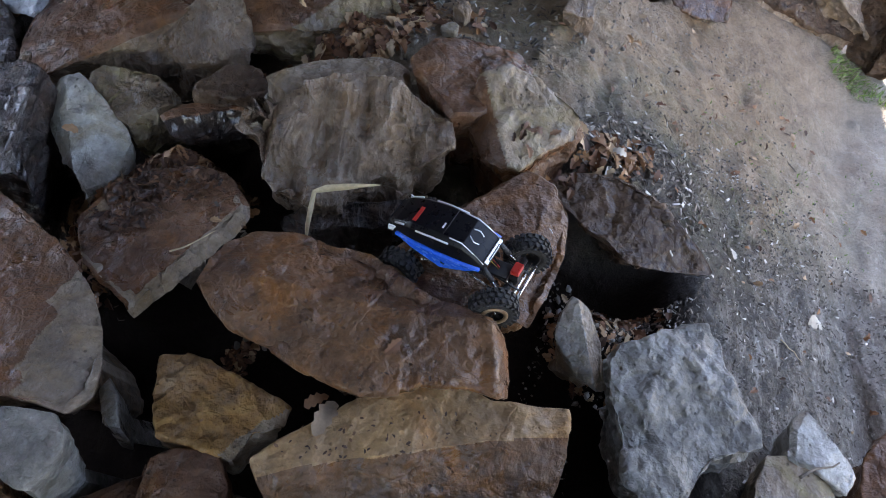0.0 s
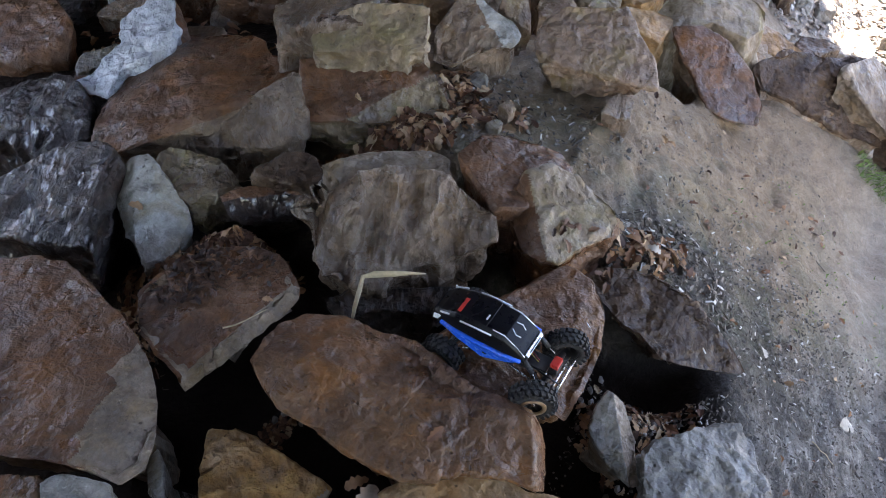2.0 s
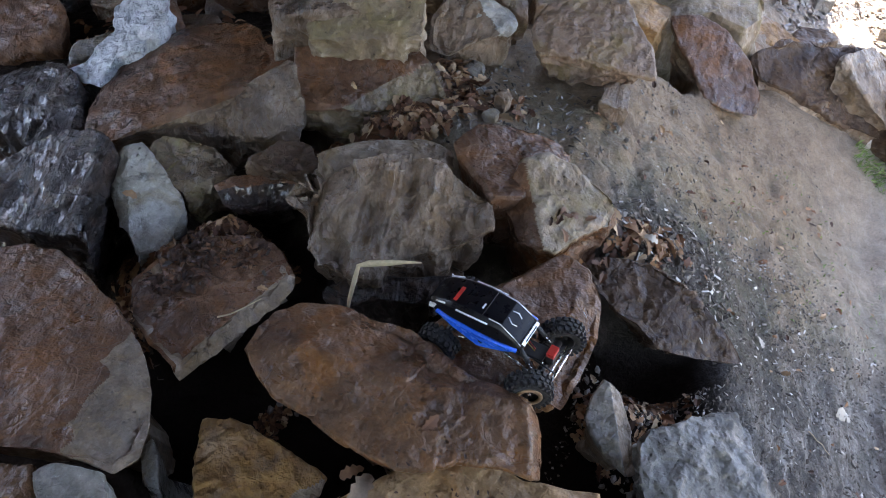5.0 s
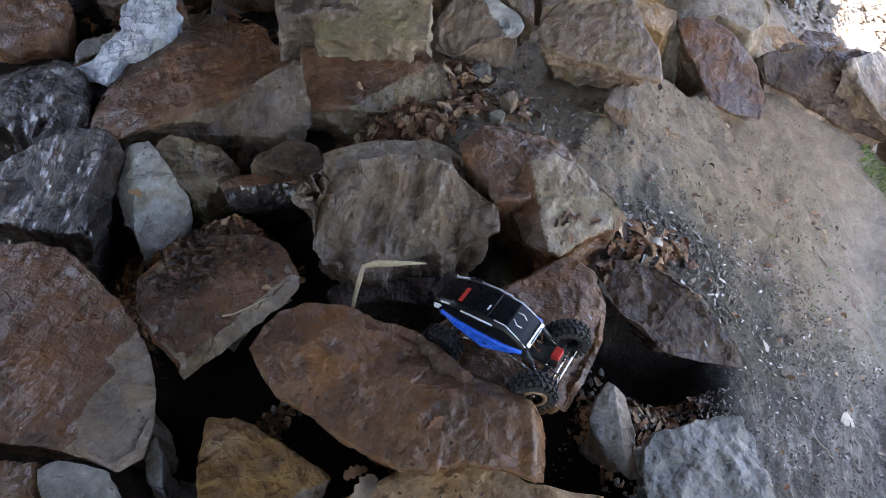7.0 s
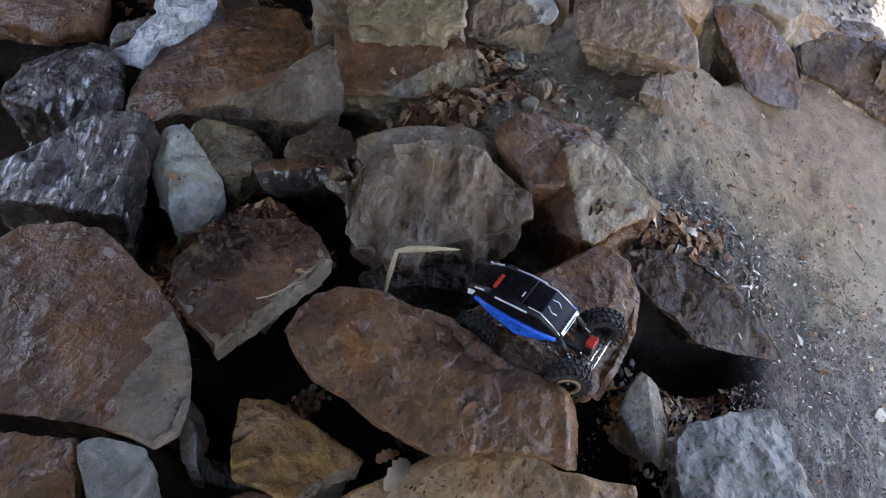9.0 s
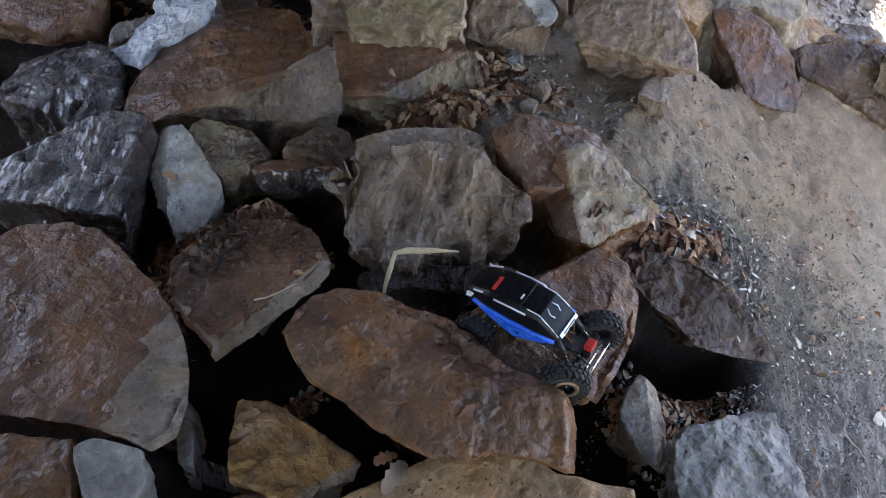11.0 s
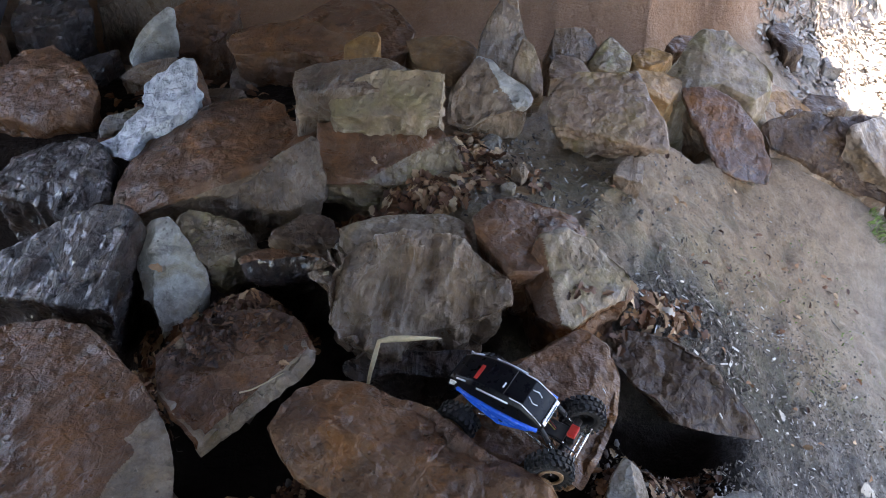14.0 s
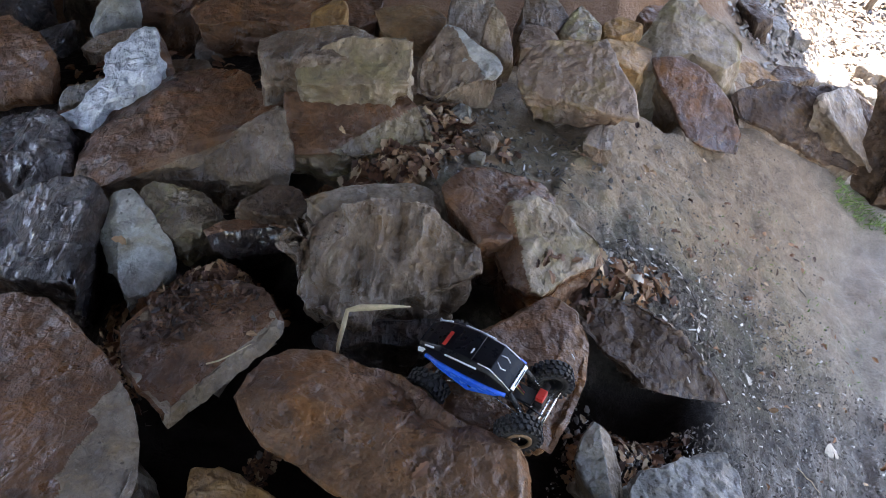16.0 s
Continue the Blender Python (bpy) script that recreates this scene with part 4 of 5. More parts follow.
# ---- litter ----
def down(x, y):
    """What lies under (x, y): place and normal."""
    hit, place, normal, _, under, _ = scene.ray_cast(bpy.context.evaluated_depsgraph_get(), (x, y, 1.2), (0, 0, -1))
    return (place, normal, under.name) if hit else (Vector((x, y, float(ground_height(x, y)))), Vector((0, 0, 1)), "")


def leaf_shape(rs, length, lobes=3):
    """A curled, lobed dead leaf: rows of (left, middle, right) corners along its rib."""
    rows = []
    n = 2 * lobes + 2
    curl, cup, twist = rs.uniform(-2.2, 2.2), rs.uniform(-0.3, 0.9), rs.uniform(-0.9, 0.9)
    for k in range(n + 1):
        s = k / n
        w = length * 0.3 * math.sin(math.pi * min(1, s * 0.92 + 0.06)) ** 0.7 * (1.0 if k % 2 else 0.62) * rs.uniform(0.85, 1.15)
        a = curl * (s - 0.5)
        x, z = length * (s - 0.5), length * 0.18 * math.cos(a * 2) * abs(curl) * 0.5
        tw = twist * (s - 0.5)
        rows.append(((x, w * math.cos(tw), z + w * (cup + math.sin(tw))), (x, 0, z), (x, -w * math.cos(tw), z + w * (cup - math.sin(tw)))))
    v = np.array(rows).reshape(-1, 3)
    f = []
    for k in range(n):
        b = 3 * k
        f += [(b, b + 1, b + 4, b + 3), (b + 1, b + 2, b + 5, b + 4)]
    return v, np.array(f)


def lay(v, place, normal, spin, lift=0.0, tilt=0.25, rs=None):
    """Corners turned by spin, leaned at random and laid on a surface."""
    q = Vector((0, 0, 1)).rotation_difference(Vector(normal))
    lean = Euler((rs.normal(0, tilt), rs.normal(0, tilt), spin)).to_matrix()
    m = np.array(q.to_matrix() @ lean)
    return v @ m.T + np.array(place) + np.array([0, 0, lift])


def scatter(name, label, category, spots, material, seed, maker, tilt=0.3, on_stone=0.004):
    """ONE object of uncountable pieces, strewn over round spots (x, y, rx, ry, count, size)."""
    rs = np.random.default_rng(seed)
    vs, fs, n = [], [], 0
    for x, y, rx, ry, count, size in spots:
        for _ in range(count):
            a, q = rs.uniform(0, 2 * np.pi), math.sqrt(rs.uniform(0, 1))
            px, py = x + rx * q * math.cos(a), y + ry * q * math.sin(a)
            place, normal, under = down(px, py)
            if under != "ground" and (rs.random() > on_stone or normal.z < 0.75):
                continue
            v, f = maker(rs, size * rs.uniform(0.55, 1.3))
            v = lay(v, place, normal, rs.uniform(0, 6.28), 0.003 + rs.uniform(0, 0.008), tilt, rs)
            vs.append(v)
            fs.append(f + n)
            n += len(v)
    ob = new(name, quick_mesh(name, np.concatenate(vs), np.concatenate(fs), material, smooth=False))
    return tagged(ob, label, category, kind="stuff")


def chip_shape(rs, size):
    """A flat splinter with some thickness."""
    l, w, h = size, size * rs.uniform(0.12, 0.5), size * rs.uniform(0.06, 0.16)
    v = np.array([(-l / 2, -w / 3, 0), (l / 2, -w / 2, 0), (l / 2 * rs.uniform(0.6, 1), w / 2, 0), (-l / 2, w / 2, 0)])
    v[:, 1] += rs.normal(0, w * 0.15, 4)
    top = v * 0.85 + np.array([0, 0, h])
    f = np.array([(4, 5, 6, 7), (0, 1, 5, 4), (1, 2, 6, 5), (2, 3, 7, 6), (3, 0, 4, 7)])
    return np.concatenate([v, top]), f


def pebble_shape(rs, size):
    """An angular crumb of stone or clod."""
    ring = []
    for z, k in ((-0.2, 0.75), (0.15, 1.0), (0.42, 0.55)):
        for a in range(6):
            q = a * math.pi / 3 + rs.uniform(-0.3, 0.3)
            g = k * size / 2 * rs.uniform(0.7, 1.15)
            ring.append((g * math.cos(q), g * 0.75 * math.sin(q), z * size * rs.uniform(0.7, 1.1)))
    f = [(r * 6 + a, r * 6 + (a + 1) % 6, r * 6 + 6 + (a + 1) % 6, r * 6 + 6 + a) for r in range(2) for a in range(6)]
    f += [(12, 13, 14, 15), (12, 15, 16, 17)]
    return np.array(ring), np.array(f)


def leaf_maker(rs, size):
    return leaf_shape(rs, size, int(rs.integers(2, 4)))


bpy.context.view_layer.update()
scatter("wood_chips", "grey-brown wood chips and leaf crumbs trodden into earth", "litter",
        [(1.15, 1.35, 0.75, 0.7, 2600, 0.014), (1.0, 1.85, 0.5, 0.4, 700, 0.013), (0.9, 2.5, 0.7, 0.6, 200, 0.011),
         (0.75, 1.8, 0.25, 0.2, 500, 0.024), (0.2, 2.25, 0.4, 0.3, 400, 0.02), (-0.7, 1.5, 0.3, 0.2, 300, 0.02), (0.8, 1.45, 0.16, 0.14, 500, 0.016)], CHIP, 21, chip_shape)
scatter("pebbles", "small angular stones and clods in earth", "gravel",
        [(1.15, 1.4, 0.75, 0.7, 3000, 0.009), (1.0, 2.2, 0.6, 0.6, 400, 0.009), (0.3, 2.3, 0.45, 0.3, 80, 0.018), (0.62, 1.4, 0.15, 0.2, 60, 0.025),
         (-0.3, 1.42, 0.4, 0.12, 90, 0.025), (-0.5, 0.95, 0.35, 0.2, 60, 0.02)], PEBBLE, 22, pebble_shape)
scatter("leaf_litter", "curled brown dead leaves between rocks", "leaves",
        [(-0.78, 1.52, 0.27, 0.17, 800, 0.045), (-0.57, 1.62, 0.16, 0.08, 260, 0.045), (-0.28, 2.06, 0.28, 0.08, 420, 0.055), (0.0, 2.3, 0.1, 0.2, 200, 0.05), (-0.03, 2.45, 0.1, 0.1, 120, 0.05), (0.16, 2.23, 0.12, 0.08, 40, 0.05), (0.73, 1.85, 0.12, 0.05, 60, 0.045),
         (0.55, 1.79, 0.2, 0.08, 220, 0.055), (0.66, 1.36, 0.14, 0.14, 320, 0.045), (0.76, 1.53, 0.16, 0.07, 120, 0.04), (0.0, 1.38, 0.25, 0.08, 160, 0.045), (-0.5, 1.33, 0.14, 0.14, 300, 0.035),
         (-0.08, 0.96, 0.24, 0.07, 260, 0.045), (-0.62, 0.98, 0.15, 0.12, 90, 0.045), (1.1, 1.9, 0.7, 0.9, 110, 0.03), (0.76, 1.45, 0.12, 0.1, 90, 0.04), (-1.45, 2.25, 0.15, 0.12, 40, 0.05),
         (-1.25, 2.65, 0.4, 0.2, 60, 0.05), (-0.8, 2.5, 0.2, 0.15, 40, 0.05)], LEAF, 23, leaf_maker)
scatter("leaf_crumbs", "broken dead leaves and dirt lying on the slabs", "leaves",
        [(-0.68, 1.43, 0.11, 0.1, 260, 0.022), (-0.55, 1.5, 0.12, 0.06, 120, 0.02), (0.36, 1.28, 0.06, 0.1, 60, 0.012), (0.1, 0.86, 0.3, 0.1, 150, 0.01), (0.45, 1.68, 0.12, 0.05, 60, 0.035)],
        DARK_LEAF, 27, leaf_maker, on_stone=0.8)
scatter("forest_floor_leaves", "pale dead leaves covering the slope outside", "leaves",
        [(2.5, 4.5, 1.1, 1.1, 3000, 0.05), (3.2, 6.8, 1.9, 1.7, 2600, 0.075), (1.7, 4.9, 0.5, 0.6, 700, 0.05)], LITTER_PALE, 24, leaf_maker)
scatter("grass", "bright green grass tufts on clay", "grass", [(2.0, 2.9, 0.24, 0.13, 700, 0.032), (1.5, 2.2, 0.5, 0.4, 140, 0.012)], GRASS, 25,
        lambda rs, s: (np.array([(0, -0.003, 0), (0, 0.003, 0), (s * 0.3, 0.002, s * 0.6), (s * 0.3, -0.002, s * 0.6), (s * 0.8, 0.0005, s * 0.75), (s * 0.8, -0.0005, s * 0.75)]),
                       np.array([(0, 1, 2, 3), (3, 2, 4, 5)])))


def lone_leaf(label, x, y, z, spin, length, material, seed, lift=0.006):
    rs = np.random.default_rng(seed)
    v, f = leaf_shape(rs, length, 3)
    place, normal, _ = down(x, y)
    if place.z > z + 0.04:
        place, normal = Vector((x, y, z)), Vector((-0.2, -0.3, 1)).normalized()
    ob = new("dead_leaf", quick_mesh("dead_leaf", lay(v, (0, 0, lift), normal, spin, 0, 0.1, rs), f, material))
    ob.location = place
    return tagged(ob, label, "leaf", "single fallen leaves")


lone_leaf("pale bleached oak leaf on grey earth", 1.431, 1.592, -0.25, 0.0, 0.09, PALE_LEAF, 60)
lone_leaf("orange-brown oak leaf stuck between rocks", -0.333, 1.398, 0.12, 0.7, 0.06, LEAF, 61)
lone_leaf("curled brown leaf against a lichened boulder", 0.399, 1.680, 0.18, 1.4, 0.08, LEAF, 62)
lone_leaf("curled brown leaf against a lichened boulder", 0.452, 1.690, 0.17, 2.1, 0.07, LEAF, 63)
lone_leaf("pale leaf on leaf litter", 0.680, 1.819, 0.12, 2.8, 0.05, PALE_LEAF, 64)
lone_leaf("tan leaf lying in the gap between slabs", -0.081, 0.941, 0.03, 0.5, 0.06, LEAF, 65)
lone_leaf("grey-brown leaf flat on a tan slab", -0.050, 0.886, 0.06, 1.2, 0.09, GREY_LEAF, 66)
lone_leaf("rust-red leaf beside an upright stone", 0.525, 1.369, 0.06, 1.9, 0.05, LEAF, 67)
lone_leaf("pale leaf beside an upright stone", 0.624, 1.317, 0.0, 2.6, 0.04, PALE_LEAF, 68)
lone_leaf("brown oak leaf on rocky earth", -0.445, 1.991, 0.22, 0.3, 0.08, LEAF, 69)
lone_leaf("pale brown leaf on clay", 0.066, 2.171, 0.25, 1.0, 0.05, PALE_LEAF, 70)
lone_leaf("pale scrap of leaf on earth", 1.116, 1.718, -0.1, 1.7, 0.05, PALE_LEAF, 71)

# ---- reed blade, twigs, saplings ----
def blade(name, label, category, points, widths, material):
    """A folded dry blade with a raised midrib, along a bent line."""
    vs, fs = [], []
    for k, (p, w) in enumerate(zip(points, widths)):
        p = Vector(p)
        nxt = Vector(points[min(k + 1, len(points) - 1)]) - Vector(points[max(k - 1, 0)])
        across = nxt.cross(Vector((0.3, -1, 0.8))).normalized() * w / 2
        fold = Vector((0.1, -0.5, 0.6)) * w * 0.25
        for q in (p - across, p - across * 0.35 + fold, p + across * 0.35 + fold, p + across):
            vs.append(q)
    for k in range(len(points) - 1):
        for j in range(3):
            a = 4 * k + j
            fs.append((a, a + 1, a + 5, a + 4))
    c = Vector(points[0])
    ob = new(name, quick_mesh(name, np.array([v - c for v in vs]), np.array(fs), material))
    ob.location = c
    mod = ob.modifiers.new("thick", "SOLIDIFY")
    mod.thickness = 0.0012
    return tagged(ob, label, category)


def tube_mesh(name, points, radii, material, sides=8):
    """A tapered, bent stick."""
    vs, fs = [], []
    for k, (p, r) in enumerate(zip(points, radii)):
        d = (Vector(points[min(k + 1, len(points) - 1)]) - Vector(points[max(k - 1, 0)])).normalized()
        u = d.orthogonal().normalized()
        w = d.cross(u)
        for s in range(sides):
            a = 2 * math.pi * s / sides
            vs.append(Vector(p) + (u * math.cos(a) + w * math.sin(a)) * r)
    for k in range(len(points) - 1):
        for s in range(sides):
            fs.append((k * sides + s, k * sides + (s + 1) % sides, (k + 1) * sides + (s + 1) % sides, (k + 1) * sides + s))
    me = bpy.data.meshes.new(name)
    me.from_pydata(vs, [], fs + [tuple(range(sides))[::-1], tuple(range(len(vs) - sides, len(vs)))])
    me.polygons.foreach_set("use_smooth", np.full(len(me.polygons), True))
    me.materials.append(material)
    return me


blade("reed_blade", "dry folded straw-coloured reed blade caught between rocks", "reed",
      [(-0.186, 1.365, 0.10), (-0.183, 1.385, 0.14), (-0.177, 1.415, 0.175), (-0.172, 1.445, 0.205), (-0.14, 1.45, 0.216), (-0.09, 1.455, 0.224), (-0.045, 1.46, 0.23), (-0.003, 1.465, 0.232)],
      [0.006, 0.012, 0.014, 0.013, 0.019, 0.017, 0.010, 0.003], STRAW)


def twig(label, x, y, spin, length, radius, material, seed):
    rs = np.random.default_rng(seed)
    place, normal, _ = down(x, y)
    pts = [(length * (k / 5 - 0.5), rs.normal(0, length * 0.025), radius + abs(rs.normal(0, 0.003))) for k in range(6)]
    ob = new("twig", tube_mesh("twig", pts, [radius * (1.1 - 0.12 * k) for k in range(6)], material, 6))
    q = Vector((0, 0, 1)).rotation_difference(normal)
    ob.matrix_world = Matrix.Translation(place) @ q.to_matrix().to_4x4() @ Matrix.Rotation(spin, 4, "Z")
    return tagged(ob, label, "twig", "loose twigs")


for x, y, spin, length, radius in ((-0.46, 1.33, 0.75, 0.16, 0.0022), (-0.55, 0.99, -0.1, 0.1, 0.002), (1.06, 1.2, -1.2, 0.1, 0.004), (1.13, 1.12, -0.9, 0.14, 0.003),
                                   (1.02, 1.16, 0.3, 0.08, 0.003), (0.95, 1.72, -0.6, 0.05, 0.003), (1.25, 1.15, 1.9, 0.12, 0.003), (1.3, 1.45, -0.7, 0.09, 0.002),
                                   (1.18, 0.98, 0.4, 0.12, 0.004), (0.9, 2.1, -0.5, 0.09, 0.003), (1.5, 2.3, -0.6, 0.12, 0.003)):
    twig("thin dry twig lying on the earth", x, y, spin, length, radius, STRAW if radius < 0.0025 else BARK, int(1000 * x) % 97)


def sapling(label, x, y, lean, height, seed):
    rs = np.random.default_rng(seed)
    root = new("sapling")
    root.location = (x, y, float(ground_height(x, y)) - 0.05)
    pts = [Vector((lean[0] * (k / 7) ** 1.2 + rs.normal(0, 0.03) * (k > 0), lean[1] * k / 7 + rs.normal(0, 0.03) * (k > 0), height * k / 7)) for k in range(8)]
    t = new("trunk", tube_mesh("trunk", pts, [0.024 * (1.05 - k / 8) for k in range(8)], BARK))
    t.parent = root
    for b in range(7):
        k = int(rs.integers(1, 7))
        way = Vector((rs.normal(0, 1), rs.normal(0, 1), rs.uniform(0.1, 0.9))).normalized()
        q = [pts[k] + way * (0.5 * j / 4) * rs.uniform(0.7, 1.6) + Vector((0, 0, -0.03 * j * j / 4)) for j in range(5)]
        o = new("branch", tube_mesh("branch", q, [0.009 * (1.1 - j / 5) for j in range(5)], BARK, 6))
        o.parent = root
    return tagged(root, label, "sapling", "bare saplings outside the bridge")


sapling("thin bare leaning sapling on a leafy slope", 2.75, 5.3, (0.7, 0.3), 2.2, 3)
sapling("thin bare sapling with drooping side twigs", 3.2, 6.2, (-0.2, 0.1), 2.6, 5)
sapling("thin bare sapling with drooping side twigs", 3.7, 7.0, (0.3, 0.1), 3.0, 8)
sapling("thin bare upright sapling in leaf litter", 3.0, 7.6, (0.1, 0.2), 3.2, 9)

# ---- radio-controlled rock crawler ----
def part(name, me, parent, label=""):
    ob = new(name, me)
    ob.parent = parent
    return tagged(ob, label) if label else ob


def mesh_from(name, bm, material, bevel=0.0, smooth=True):
    if bevel:
        bmesh.ops.bevel(bm, geom=bm.edges[:], offset=bevel, segments=2, affect="EDGES", profile=0.6)
    bmesh.ops.recalc_face_normals(bm, faces=bm.faces[:])
    me = bpy.data.meshes.new(name)
    bm.to_mesh(me)
    bm.free()
    me.polygons.foreach_set("use_smooth", np.full(len(me.polygons), smooth))
    me.materials.append(material)
    return me


def block(name, size, at, material, bevel=0.002, turn=(0, 0, 0)):
    bm = bmesh.new()
    bmesh.ops.create_cube(bm, size=1, matrix=Matrix.LocRotScale(at, Euler([radians(a) for a in turn]), size))
    return mesh_from(name, bm, material, bevel, False)


def rod(name, a, b, r, material, sides=10):
    return tube_mesh(name, [a, [(p + q) / 2 for p, q in zip(a, b)], b], [r, r, r], material, sides)


def lathe(name, profile, material, sides=40):
    """profile: (radius, place along the axle), turned round the y axis."""
    vs, fs = [], []
    n = len(profile)
    for s in range(sides):
        a = 2 * math.pi * s / sides
        vs += [(r * math.cos(a), y, r * math.sin(a)) for r, y in profile]
    for s in range(sides):
        for k in range(n):
            b, c = s * n, ((s + 1) % sides) * n
            fs.append((b + k, b + (k + 1) % n, c + (k + 1) % n, c + k))
    me = bpy.data.meshes.new(name)
    me.from_pydata(vs, [], fs)
    me.polygons.foreach_set("use_smooth", np.full(len(me.polygons), True))
    me.materials.append(material)
    return me


BLACK = plain("black_polycarbonate", (0.006, 0.006, 0.008), 0.32, vary=0.3, bump=0.02, gloss=0.2)
BLUE = plain("blue_polycarbonate", (0.012, 0.13, 0.72), 0.25, vary=0.15, bump=0.02)
WHITE = plain("white_trim", (0.75, 0.76, 0.78), 0.3, vary=0.1, bump=0.02)
RED = plain("red_anodised", (0.55, 0.04, 0.03), 0.35, vary=0.2, bump=0.03)
CHROME = plain("bright_aluminium", (0.75, 0.75, 0.76), 0.25, 1.0, vary=0.1, bump=0.02)
BRONZE = plain("dusty_bronze_beadlock", (0.42, 0.28, 0.17), 0.45, 0.6, vary=0.35, bump=0.1)
RUBBER = plain("dusty_tyre_rubber", (0.028, 0.026, 0.025), 0.85, vary=0.5, scale=140, bump=0.3)
PLASTIC = plain("black_nylon", (0.02, 0.02, 0.022), 0.5, vary=0.3, bump=0.1)
WIRE = plain("yellow_wire", (0.6, 0.4, 0.05), 0.5)

crawler = tagged(new("rc_crawler"), "blue and black radio-controlled rock crawler wedged between boulders", "toy truck")


def wheel(x, y, steer):
    out = 1 if y > 0 else -1
    hub = new("wheel")
    hub.parent = crawler
    hub.matrix_basis = Matrix.Translation((x, y, 0)) @ Matrix.Rotation(radians(steer), 4, "Z")
    R, w = 0.062, 0.025
    part("tyre", lathe("tyre", [(0.036, -w * 0.85), (0.048, -w), (0.058, -w * 0.9), (R, -w * 0.5), (R + 0.001, 0), (R, w * 0.5), (0.058, w * 0.9), (0.048, w), (0.036, w * 0.85)], RUBBER), hub)
    bm = bmesh.new()
    for s in range(22):
        a = 2 * math.pi * s / 22
        for row, (yy, turn) in enumerate(((-0.0165, 0.3), (0.0, -0.25), (0.0165, -0.3))):
            q = a + (0.14 if row == 1 else 0)
            m = Matrix.Rotation(-q, 4, "Y") @ Matrix.Translation((R + 0.002, yy, 0)) @ Matrix.Rotation(turn, 4, "X")
            bmesh.ops.create_cube(bm, size=1, matrix=m @ Matrix.Diagonal((0.008, 0.013 if row != 1 else 0.011, 0.0105, 1)))
        for side in (-1, 1):
            m = Matrix.Rotation(-a - 0.07, 4, "Y") @ Matrix.Translation((0.0565, side * 0.0245, 0)) @ Matrix.Rotation(side * 0.5, 4, "Z")
            bmesh.ops.create_cube(bm, size=1, matrix=m @ Matrix.Diagonal((0.012, 0.005, 0.009, 1)))
    part("tread", mesh_from("tread", bm, RUBBER, 0, False), hub, "chunky mud tread lugs")
    part("rim", lathe("rim", [(0.036, -0.02), (0.033, -0.02), (0.03, 0), (0.031, 0.021 * out), (0.038, 0.023 * out), (0.038, 0.018 * out)], PLASTIC), hub)
    part("beadlock_ring", lathe("beadlock_ring", [(0.0255, 0.0225 * out), (0.037, 0.0225 * out), (0.037, 0.0265 * out), (0.0255, 0.0255 * out)], BRONZE), hub, "dusty bronze beadlock ring")
    bm = bmesh.new()
    for s in range(6):
        a = 2 * math.pi * s / 6
        m = Matrix.Rotation(-a, 4, "Y") @ Matrix.Translation((0.017, 0.012 * out, 0))
        bmesh.ops.create_cube(bm, size=1, matrix=m @ Matrix.Diagonal((0.03, 0.005, 0.008, 1)))
    part("spokes", mesh_from("spokes", bm, PLASTIC, 0, False), hub)
    part("hub_nut", lathe("hub_nut", [(0.0005, 0.018 * out), (0.006, 0.018 * out), (0.006, 0.008 * out), (0.0005, 0.008 * out)], CHROME, 6), hub)


for wx, st in ((0.15, 30), (-0.15, 0)):
    for wy in (0.1, -0.1):
        wheel(wx, wy, st)
    part("axle", rod("axle", (wx, -0.08, 0), (wx, 0.08, 0), 0.011, PLASTIC, 12), crawler)
    bm = bmesh.new()
    bmesh.ops.create_uvsphere(bm, u_segments=16, v_segments=10, radius=0.021, matrix=Matrix.Translation((wx, 0.012, 0)) @ Matrix.Diagonal((1, 1.15, 1, 1)))
    part("differential", mesh_from("differential", bm, PLASTIC), crawler)
    for sy in (-1, 1):
        sx = 1 if wx > 0 else -1
        part("lower_link", rod("lower_link", (wx - sx * 0.005, sy * 0.05, -0.008), (sx * 0.035, sy * 0.035, 0.012), 0.0034, CHROME), crawler, "bright aluminium suspension link")
        part("upper_link", rod("upper_link", (wx, sy * 0.018, 0.02), (sx * 0.045, sy * 0.03, 0.045), 0.003, CHROME), crawler, "bright aluminium suspension link")
        a, b = Vector((wx - sx * 0.006, sy * 0.055, 0.012)), Vector((wx - sx * 0.055, sy * 0.045, 0.085))
        sh = part("shock", rod("shock", a.lerp(b, 0.45), b, 0.0065, PLASTIC, 12), crawler, "black coil-over shock absorber")
        part("shock_shaft", rod("shock_shaft", a, a.lerp(b, 0.5), 0.0018, CHROME), sh)
        coil = [a.lerp(b, 0.1 + 0.75 * k / 60) + Vector((math.cos(k * 0.75), math.sin(k * 0.75), 0)) * 0.008 for k in range(61)]
        part("coil_spring", tube_mesh("coil_spring", coil, [0.0011] * 61, PLASTIC, 6), sh)

# chassis
for sy in (-1, 1):
    part("chassis_rail", block("chassis_rail", (0.21, 0.005, 0.02), (-0.005, sy * 0.036, 0.045), PLASTIC), crawler)
part("skid_plate", block("skid_plate", (0.1, 0.07, 0.006), (0, 0, 0.012), PLASTIC, 0.002), crawler)
part("gearbox", block("gearbox", (0.05, 0.045, 0.045), (0.01, 0, 0.04), PLASTIC, 0.006), crawler)
part("motor", lathe("motor", [(0.0005, -0.03), (0.018, -0.03), (0.018, 0.03), (0.0005, 0.03)], PLASTIC, 24), crawler).location = (0.045, 0, 0.05)
part("battery_tray", block("battery_tray", (0.06, 0.05, 0.012), (0.12, 0, 0.035), PLASTIC, 0.003), crawler)
